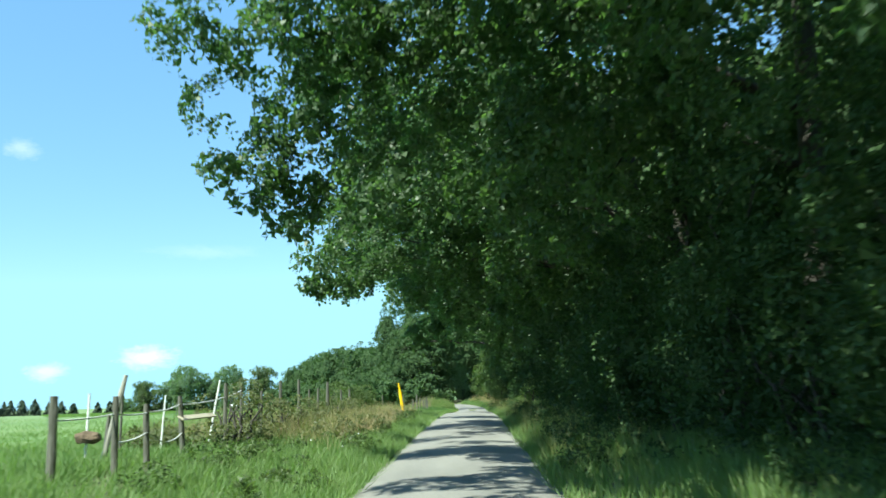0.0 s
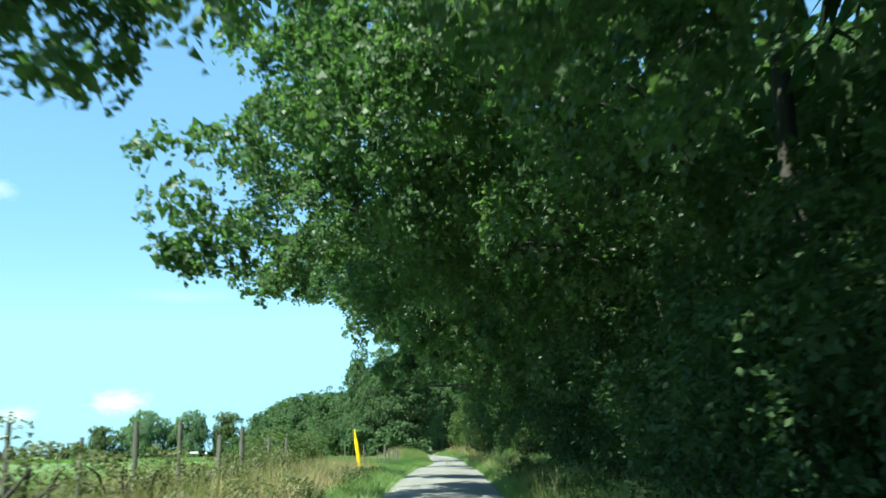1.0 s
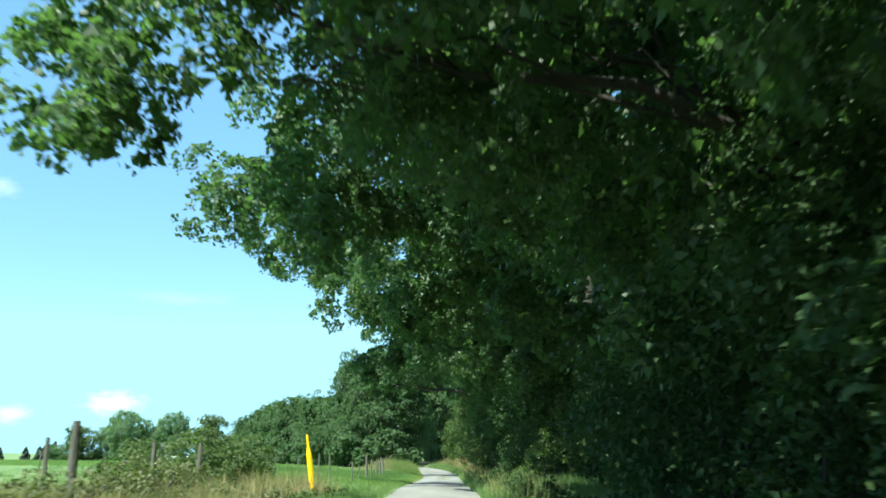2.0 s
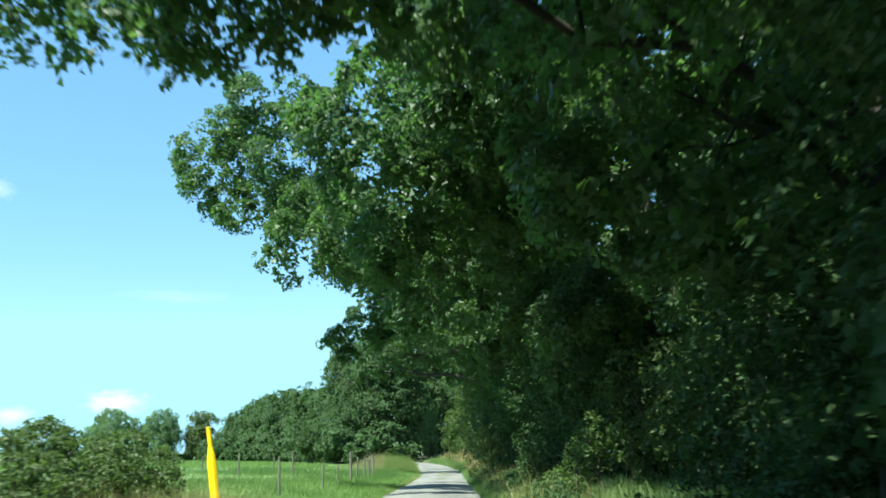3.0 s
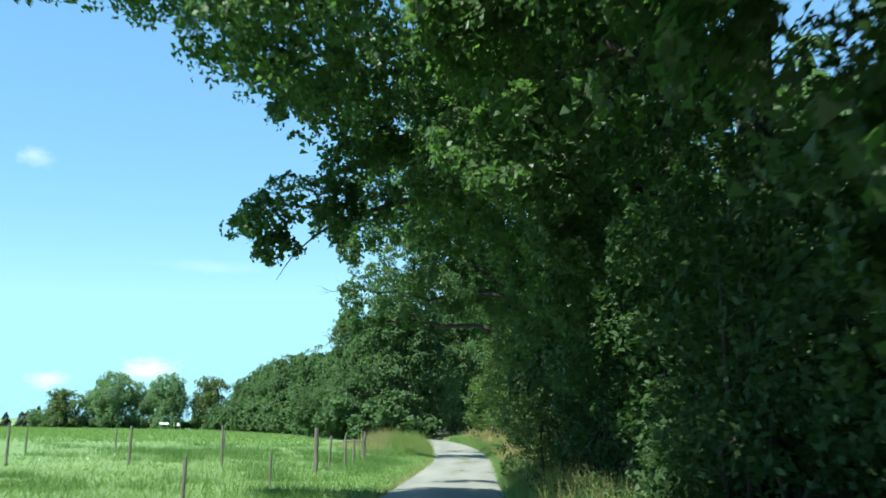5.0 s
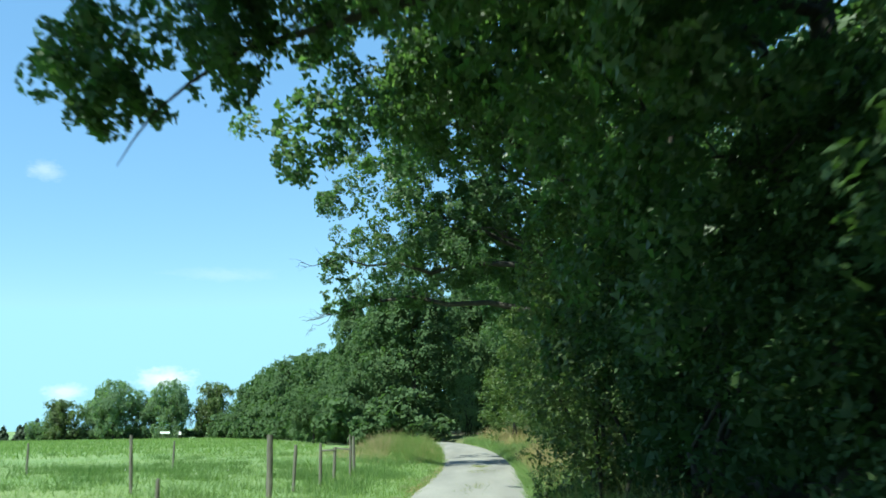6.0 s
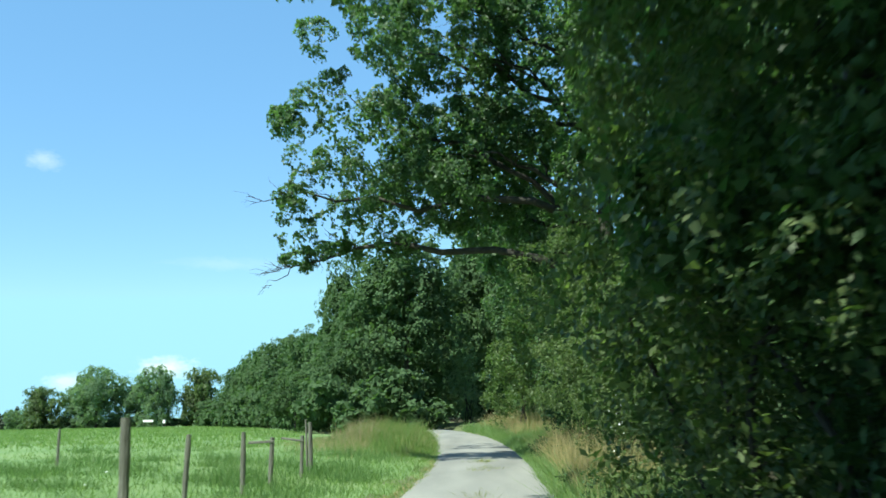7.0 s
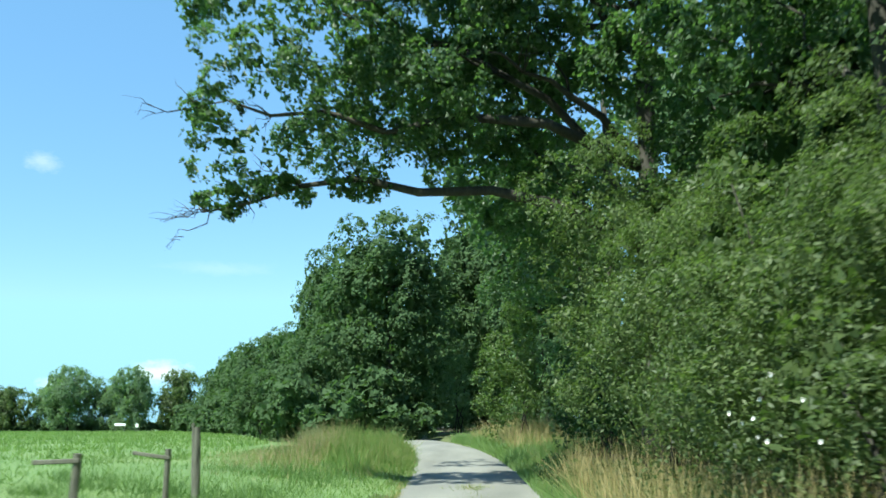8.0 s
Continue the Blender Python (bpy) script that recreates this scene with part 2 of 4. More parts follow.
def bough_leaves(rng, lobes, leaf, cover=1.0, bough=0.95, per_m2=0.28, inner=0.66, loose=0.5, spread=0.4):
    """Leaves on boughs that are spread over ellipsoid lobes (cx, cy, cz, rx, ry, rz[, leaf length]): every bough is a cushion of
    flat sprays, and a spray's leaves face the same way, out and up."""
    cs, ns, ss = [], [], []
    for lobe in lobes:
        cx, cy, cz, rx, ry, rz = lobe[:6]
        size = lobe[6] if len(lobe) > 6 else leaf
        p = 1.6
        area = 4 * math.pi * (((rx * ry) ** p + (rx * rz) ** p + (ry * rz) ** p) / 3) ** (1 / p)
        wide = bough * min(max((size / 0.24) ** 0.5, 0.7), 1.2)
        k = max(6, int(area * per_m2 * (bough / wide) ** 2))
        d = unit(rng.normal(size=(k, 3)))
        f = (inner + (1.0 - inner) * rng.random((k, 1)) ** 0.7)
        c = np.array([cx, cy, cz]) + d * f * np.array([rx, ry, rz])
        big = np.minimum(wide * rng.uniform(0.6, 1.4, k), 0.57 * min(rx, ry, rz) + 0.14)
        ns_k = 14
        e = unit(rng.normal(size=(k, ns_k, 3)) * 0.75 + d[:, None, :] * 0.75 + np.array([0, 0, 0.35]))
        sc = c[:, None, :] + e * (big[:, None] * rng.uniform(0.6, 1.0, (k, ns_k)))[..., None] * np.array([1.15, 1.15, 0.8])
        m = np.maximum(3, (cover * 2.2 * big ** 2 / (0.28 * size * size) / ns_k * rng.uniform(0.6, 1.4, k)).astype(int))
        reps = np.repeat(m, ns_k)
        idx = np.repeat(np.arange(k * ns_k), reps)
        ee, oo, bb = e.reshape(-1, 3)[idx], sc.reshape(-1, 3)[idx], np.repeat(big, ns_k)[idx][:, None]
        q = unit(rng.normal(size=(len(idx), 3))) * rng.random((len(idx), 1)) ** 0.45
        flat = q - ee * np.sum(q * ee, 1, keepdims=True) * 0.7
        pos = oo + flat * bb * spread
        pos[:, 2] -= 0.3 * bb[:, 0] * np.sum(flat ** 2, 1)
        cs.append(pos)
        ns.append(unit(ee * 0.55 + np.array([0, 0, 0.35]) + rng.normal(size=(len(idx), 3)) * loose))
        ss.append(np.full(len(idx), size))
    return np.concatenate(cs), np.concatenate(ns), np.concatenate(ss)


def shift(where, o):
    return where[0] - o, where[1], where[2]


def limb_points(rng, a, b, n=6, sag=0.12, jitter=0.12):
    a, b = Vector(a), Vector(b)
    d = (b - a).length
    pts = []
    for i in range(n + 1):
        f = i / n
        p = a.lerp(b, f)
        p.z += sag * d * math.sin(math.pi * f)
        if 0 < i < n:
            p += Vector(rng.normal(size=3)) * jitter * d / n
        pts.append(p)
    return pts


def make_tree(name, seed, base, top, r, lobes, label, category="tree", group="", leaf=0.19, mat=None, cover=1.1, limbs=5, core=1.0, plain=False, bough=1.45, loose=0.42, thin_from=None):
    """A tree: tapered trunk, limbs that run into the crown's lobes, and a crown of leaf sprays. lobes are in world metres."""
    rng = np.random.default_rng(seed)
    bx, by, bz = base
    root = empty(name, Matrix.Translation(base))
    tagged(root, label, category, group)
    o = np.array(base)
    n = 9
    pts, rad = [], []
    lean = rng.normal(size=2) * 0.25
    for i in range(n + 1):
        f = i / n
        pts.append((lean[0] * math.sin(f * 3) * f, lean[1] * math.sin(f * 2.3) * f, -0.15 + f * (top - bz)))
        rad.append(r * (1.35 if i == 0 else 1.0) * (1 - 0.72 * f))
    v, f = tube(pts, rad, 10, 0.06, rng)
    part("trunk", mesh_from("trunk", v, f, BARK, True), root)
    order = sorted(range(len(lobes)), key=lambda i: -lobes[i][3] * lobes[i][5])[:limbs]
    for i in order:
        cx, cy, cz, rx, ry, rz = lobes[i][:6]
        end = np.array([cx, cy, cz]) - o
        h = min(max(0.25 * (top - bz), end[2] - 0.45 * math.hypot(end[0], end[1])), 0.85 * (top - bz))
        start = Vector((0, 0, h))
        lp = limb_points(rng, start, end + rng.normal(size=3) * 0.3, 7, 0.06, 0.2)
        lr = [r * 0.34 * (1 - 0.82 * k / 7) for k in range(8)]
        v, f = tube(lp, lr, 6, 0.08, rng)
        for _ in range(5):
            k = int(rng.integers(2, 7))
            q = unit(rng.normal(size=3)) * np.array([rx, ry, rz]) * 0.85 + end
            sp = limb_points(rng, lp[k], q, 5, 0.03, 0.25)
            v2, f2 = tube(sp, [lr[k] * 0.55 * (1 - 0.85 * j / 5) for j in range(6)], 4)
            s = len(v)
            v, f = v + v2, f + [tuple(x + s for x in q2) for q2 in f2]
        part("limb", mesh_from("limb", v, f, BARK, True), root)
    c, d, sz = bough_leaves(rng, lobes, leaf, cover, bough, 0.24 / bough ** 2, 0.6, loose, 0.36)
    if thin_from is not None:   # thinner on the side turned to the wood
        keep = (c[:, 0] < thin_from) | (rng.random(len(c)) < 0.3)
        c, d, sz = c[keep], d[keep], sz[keep]
    part("crown", leaves(rng, (c - o, d, sz), mat or OAK, "crown", 0.25, 0.68, plain), root)
    if core:
        shrunk = [(*q[:3], 0.7 * q[3], 0.7 * q[4], 0.7 * q[5], min(0.6 if plain else 0.28, 1.5 * (q[6] if len(q) > 6 else leaf))) for q in lobes]
        part("inner_crown", leaves(rng, shift(bough_leaves(rng, shrunk, 0.4, core, 1.0, 0.26, 0.3, 0.8), o), mat or OAK, "inner_crown", 0.2, 0.7, True), root)
    return root


# ---- the lie of the land ----
ROAD_X = ([-60, 0, 18, 29, 45, 64, 82, 93, 105, 114, 122, 130, 140, 150, 165, 190, 250], [-0.9, -0.2, 0.25, 0.6, 1.15, 1.75, 2.4, 2.85, 3.3, 3.35, 3.1, 2.5, 1.2, -0.5, -3.6, -10, -29])
ROAD_Z = ([-60, 0, 16, 33, 44, 57, 68, 83, 105, 118, 130, 145, 170, 250], [0, 0.05, 0.1, 0.33, 0.45, 0.42, 0.28, -0.02, -0.24, -0.14, 0.03, 0.08, 0.0, -0.9])
FIELD_Z = ([-200, 60, 70, 87, 95, 101, 130, 200, 265, 420, 900, 3000], [0.5, 0.5, 0.5, 0.4, 0.33, 0.28, 0.0, -0.55, -1.05, -3.6, -9, -12])
HALF = 1.72


def road_x(y):
    return np.interp(y, *ROAD_X)


def road_z(y):
    # softened profile
    return (np.interp(np.asarray(y) - 4, *ROAD_Z) + np.interp(np.asarray(y), *ROAD_Z) + np.interp(np.asarray(y) + 4, *ROAD_Z)) / 3


def ground_z(x, y):
    x, y = np.asarray(x, float), np.asarray(y, float)
    d = x - road_x(y)
    zr = road_z(y)
    left = np.clip((-d - HALF - 0.1) / np.interp(y, [60, 85], [3.5, 9.0]), 0, 1)
    right = np.clip((d - HALF - 0.1) / 2.5, 0, 1)
    near = np.clip(1 - (np.abs(d) - 25) / 60, 0, 1)
    rough = 0.035 * np.sin(x * 1.7 + 0.6 * y) * np.cos(y * 1.3 - 0.4 * x) + 0.05 * np.sin(0.31 * x + 1.3) * np.sin(0.27 * y)
    fz = np.interp(y, *FIELD_Z)
    zl = zr * (1 - left * left * (3 - 2 * left)) + fz * left * left * (3 - 2 * left)
    z = np.where(d < 0, zl, zr + 0.35 * right + 0.25 * np.clip((d - 4.2) / 6, 0, 1))
    # the two swells at the bend
    z = z + 0.3 * np.clip((-d - HALF) / 1.5, 0, 1) * np.exp(-((x + 1.5) / 3.0) ** 2 - ((y - 121) / 7) ** 2)
    z = z + 0.45 * np.clip((d - HALF) / 1.5, 0, 1) * np.exp(-((x - 6.5) / 2.6) ** 2 - ((y - 131) / 6) ** 2)
    return z - 0.06 * (1 - np.maximum(left, right)) * (np.abs(d) < HALF + 0.3) + rough * np.maximum(left, right) * near


def gz(x, y):
    return float(ground_z(x, y))


def build_ground():
    xs = np.unique(np.concatenate([np.array([-2500, -1400, -800, -500, -330, -230, -170, -130, -100.0]), np.arange(-84, -20, 4), np.arange(-20, 14, 0.5), np.arange(14, 60, 4), np.array([60, 80, 110, 160, 240, 400, 800, 1500, 2500.0])]))
    ys = np.unique(np.concatenate([np.array([-800, -400, -200, -120, -80.0]), np.arange(-60, 0, 6), np.arange(0, 180, 0.75), np.arange(180, 300, 5), np.array([320, 350, 400, 480, 600, 800, 1200, 2000, 3000.0])]))
    gx, gy = np.meshgrid(xs, ys)
    z = ground_z(gx, gy)
    v = np.stack([gx, gy, z], -1).reshape(-1, 3)
    w = len(xs)
    faces = [(j * w + i, j * w + i + 1, (j + 1) * w + i + 1, (j + 1) * w + i) for j in range(len(ys) - 1) for i in range(w - 1)]
    me = mesh_from("ground", v.tolist(), faces, MEADOW, True)
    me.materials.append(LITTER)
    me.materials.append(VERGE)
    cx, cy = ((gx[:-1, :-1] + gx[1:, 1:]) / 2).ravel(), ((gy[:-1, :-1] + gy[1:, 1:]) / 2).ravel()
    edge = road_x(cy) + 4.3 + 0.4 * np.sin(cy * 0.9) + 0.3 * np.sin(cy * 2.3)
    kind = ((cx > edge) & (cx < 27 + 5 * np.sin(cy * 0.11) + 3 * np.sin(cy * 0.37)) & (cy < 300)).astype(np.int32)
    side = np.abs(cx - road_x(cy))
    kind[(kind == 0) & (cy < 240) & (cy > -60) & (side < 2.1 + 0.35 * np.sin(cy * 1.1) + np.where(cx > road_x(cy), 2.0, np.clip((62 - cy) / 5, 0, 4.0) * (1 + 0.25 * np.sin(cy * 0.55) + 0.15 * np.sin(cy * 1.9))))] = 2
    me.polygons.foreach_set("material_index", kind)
    ob = new("ground", me)
    tagged(ob, "green meadow turf, worn and uneven, with dry patches", "ground", kind="structure")


def build_road():
    rng = np.random.default_rng(5)
    ys = np.arange(-55, 240, 0.6)
    cols = [-1.0, -0.55, -0.2, 0.2, 0.55, 1.0]
    v, f = [], []
    for j, y in enumerate(ys):
        e1, e2 = 0.14 * noise.noise((y * 0.45, 1.3, 0)) + 0.07 * noise.noise((y * 1.9, 4.3, 0)), 0.14 * noise.noise((y * 0.45, 7.7, 0)) + 0.07 * noise.noise((y * 1.9, 9.3, 0))
        for c in cols:
            x = c * HALF + (e1 if c == -1 else e2 if c == 1 else 0)
            sink = -0.045 if abs(c) == 1 else 0.0
            v.append((road_x(y) + x, y, float(road_z(y)) + sink + 0.03 * (1 - c * c) - 0.012 * (abs(abs(c) - 0.55) < 0.1)))
    w = len(cols)
    for j in range(len(ys) - 1):
        for i in range(w - 1):
            f.append((j * w + i, j * w + i + 1, (j + 1) * w + i + 1, (j + 1) * w + i))
    ob = new("road", mesh_from("road", v, f, ASPHALT, True))
    tagged(ob, "narrow country lane of old pale grey asphalt", "road", kind="structure")


build_ground()
build_road()


# ---- grass ----
def blades(name, seed, x, y, height, width, mat, label, lean=0.35, group="", tufts=0.75):
    """One sheet of loose grass blades standing at x, y."""
    rng = np.random.default_rng(seed)
    n = len(x)
    z = ground_z(x, y)
    a = rng.random(n) * 2 * math.pi
    patch = 0.5 + 0.5 * np.sin(x * 3.1 + 2.0 * np.sin(y * 1.7)) * np.sin(y * 2.6 + 1.6 * np.sin(x * 2.2))
    h = height * rng.uniform(0.5, 1.3, n) * (1 - 0.53 * tufts + tufts * patch)
    w = width * rng.uniform(0.6, 1.4, n)
    side = np.stack([np.cos(a), np.sin(a), np.zeros(n)], -1) * w[:, None] * 0.5
    la = rng.random(n) * 2 * math.pi
    ll = np.abs(rng.normal(size=n)) * lean * h
    tip = np.stack([np.cos(la) * ll, np.sin(la) * ll, h], -1)
    foot = np.stack([x, y, z - 0.03], -1)
    v = np.stack([foot - side, foot + side, foot + tip], 1)
    ob = new(name, faces_mesh(name, v, np.zeros((0, 4, 3)), mat))
    return tagged(ob, label, "grass", group, "stuff")


def scatter(rng, n, y0, y1, d0, d1, clump=0.5, keep=0.45):
    """Places along the road: distance d from its middle, gathered in patches."""
    y = rng.uniform(y0, y1, n)
    d = rng.uniform(d0, d1, n)
    x = road_x(y) + d
    patch = 0.5 + 0.5 * np.sin(x * 2.1 + 1.7 * np.sin(y * 0.9)) * np.sin(y * 1.5 + 1.1 * np.sin(x * 1.4))
    out = (np.abs(d) - min(abs(d0), abs(d1))) / abs(d1 - d0)
    ends = np.minimum(y - y0, y1 - y) / 6
    ok = (patch + rng.random(n) * clump > keep) & (rng.random(n) < np.clip((1.05 - out) * 2.5 + 0.4 * np.sin(y * 0.8), 0, 1)) & (rng.random(n) < ends + 0.15)
    return x[ok], y[ok]


rng0 = np.random.default_rng(11)
x, y = scatter(rng0, 105000, 9, 60, -6.0, -1.6, 0.7, 0.3)
blades("verge_grass", 1, x, y, 0.27, 0.024, GREEN_GRASS, "fresh green verge grass beside the lane", 0.75)
x, y = scatter(rng0, 60000, 9, 30, -11, -5.5, 0.7, 0.3)
blades("verge_grass", 10, x, y, 0.26, 0.028, GREEN_GRASS, "fresh green grass round the old fence", 0.75)
x, y = scatter(rng0, 60000, 23, 56, -9.5, -3.8)
blades("tall_grass", 2, x, y, 0.55, 0.024, MIX_GRASS, "tall half-dry grass along the pasture fence", 0.6)
x, y = scatter(rng0, 11000, 24, 53, -8.5, -2.8, 0.5, 0.8)
blades("dry_stalks", 6, x, y, 0.75, 0.018, DRY_GRASS, "dry yellow grass stalks gone to seed", 0.4)
x, y = scatter(rng0, 16000, 22, 54, -8.5, -3.0, 0.6, 0.6)
blades("dry_stalks", 24, x, y, 0.6, 0.017, SEED_GRASS, "reddish seeding grass along the pasture fence", 0.6)
n = 225000
y = rng0.uniform(14, 135, n)
x = road_x(y) - 1.65 - rng0.exponential(9, n)
ok = (x > -60) & ((y > 50) | (x < road_x(y) - 9.5)) & (rng0.random(n) < np.clip(1.2 - y / 130, 0.1, 1))
x, y = x[ok], y[ok]
blades("meadow_grass", 3, x, y, 0.2, 0.02, PASTURE, "bright green pasture grass", 1.1, "", 0.1)
n = 60000
y = rng0.uniform(115, 262, n)
x = -4 - rng0.uniform(0, 1, n) * np.interp(y, [115, 262], [45, 110])
ok = (x < np.interp(y, [115, 150, 270], [-6, -10, -46])) & (rng0.random(n) < (y - 105) / 40)
blades("meadow_grass", 22, x[ok], y[ok], 0.32, 0.07, PASTURE, "bright green pasture grass far off", 1.0, "", 0.3)
# rank tussocks, thickest along the cross fence
k = 150
ty = np.concatenate([rng0.normal(97, 5, 60), rng0.uniform(62, 125, k - 60)])
tx = road_x(ty) - 3.0 - rng0.exponential(7, k)
size = rng0.uniform(0.25, 0.9, k)
pick = rng0.integers(0, k, 26000)
x, y = tx[pick] + rng0.normal(size=26000) * size[pick] * 0.8, ty[pick] + rng0.normal(size=26000) * size[pick] * 0.8
ok = x < road_x(y) - 1.9
blades("meadow_tussocks", 17, x[ok], y[ok], (0.2 + 0.25 * size[pick])[ok], 0.016, TUSSOCK, "darker rank tussocks in the pasture", 0.8, "", 0.1)
x, y = scatter(rng0, 60000, 9, 135, 1.6, 4.2, 0.6, 0.35)
blades("verge_grass", 5, x, y, 0.34, 0.024, GREEN_GRASS, "lush verge grass under the trees", 0.7)
x, y = scatter(rng0, 18000, 14, 108, 1.9, 4.0, 0.5, 0.7)
blades("tall_grass", 11, x, y, 0.6, 0.02, MIX_GRASS, "tall half-dry grass under the trees", 0.5)
x, y = scatter(rng0, 4500, 27, 106, 2.0, 3.6, 0.5, 0.85)
blades("dry_stalks", 7, x, y, 0.65, 0.014, DRY_GRASS, "dry yellow grass stalks on the shaded verge", 0.6)
n = 8000
y = rng0.uniform(90, 106, n)
y = y[np.sin(y * 2.3) + 0.6 * np.sin(y * 5.1 + 1) + rng0.normal(0, 0.5, n) > 0.1]
x = road_x(y) + HALF + 0.4 + np.abs(rng0.normal(size=len(y))) * 0.85
blades("dry_stalks", 12, x, y, 0.95, 0.015, DRY_GRASS, "sunlit dry grass in front of the bush", 0.45)
n = 9000
y = rng0.uniform(86, 104, n)
x = road_x(y) + HALF + 0.2 + np.abs(rng0.normal(size=n)) * 0.9
blades("verge_grass", 15, x, y, 0.45, 0.02, GREEN_GRASS, "green weeds and grass in front of the bush", 0.7)
y = np.concatenate([rng0.uniform(6, 30, 14000), rng0.uniform(46, 64, 9000)])
x = road_x(y) + rng0.uniform(3.0, 6.5, len(y))
blades("verge_grass", 23, x, y, 0.34, 0.03, GREEN_GRASS, "sparse grass in the shade below the hedge", 0.7)


def mound(n, near, spread, height, width, mat, label, seed, name="tall_grass"):
    """Ragged grass on the swell at the bend, lower towards its ends and edges."""
    y = rng0.normal(121, 5.0, n)
    off = near + np.abs(rng0.normal(size=n)) * spread
    x = road_x(y) - HALF - 0.15 - off
    clump = 0.75 + 0.5 * np.sin(1.7 * x + 2.0 * np.sin(0.8 * y)) * np.sin(1.3 * y + np.sin(x * 1.1))
    top = height * np.exp(-((y - 120.5) / 10) ** 2) * np.clip(0.45 + off * 0.5, 0, 1) * np.clip(1.5 - off / 5.5, 0.3, 1) * clump
    blades(name, seed, x, y, top, width, mat, label, 0.6)


mound(9000, 0.0, 2.4, 0.95, 0.018, MIX_GRASS, "mound of tall grey-green grass at the bend", 8)
mound(24000, 0.0, 2.6, 0.95, 0.02, PASTURE, "green grass on the mound at the bend", 16)
mound(2500, 0.0, 1.6, 1.0, 0.014, DRY_GRASS, "pale dry stalks on the mound at the bend", 18, "dry_stalks")
mound(9000, 3.0, 1.7, 1.0, 0.014, SEED_GRASS, "reddish seeding grass on the mound at the bend", 9, "dry_stalks")
y = rng0.uniform(117, 142, 16000)
x = road_x(y) + HALF + 0.1 + rng0.exponential(1.8, 16000)
blades("verge_grass", 19, x, y, 0.5, 0.03, GREEN_GRASS, "tall bright grass beside the lane's bend", 0.7)
y = rng0.uniform(122, 137, 4000)
x = road_x(y) + HALF + 0.6 + rng0.exponential(1.5, 4000)
blades("dry_stalks", 20, x, y, 0.95, 0.02, DRY_GRASS, "pale stalks beside the lane's bend", 0.5)
n = 900
y = np.concatenate([rng0.normal(103.2, 0.8, n), rng0.normal(107.0, 0.4, n // 2), rng0.normal(92, 1.2, n // 3)])
x = road_x(y) + rng0.normal(0.05, 0.2, len(y))
blades("grass_tuft", 13, x, y, 0.16, 0.03, MIX_GRASS, "flat grass tufts growing along the middle of the lane", 1.2)
n = 2600
y = rng0.uniform(70, 110, n)
x = road_x(y) - HALF - rng0.uniform(-0.1, 0.28, n)
blades("grass_fringe", 14, x, y, 0.1, 0.025, DRY_GRASS, "pale dry fringe at the edge of the asphalt", 1.0)


# ---- trees along the lane ----
LANE = "trees along the lane"
def lane_tree(seed, base_xy, top, r, lobes, label, **k):
    bx, by = base_xy
    return make_tree("tree", seed, (bx, by, gz(bx, by)), top, r, lobes, label, "tree", LANE, **k)


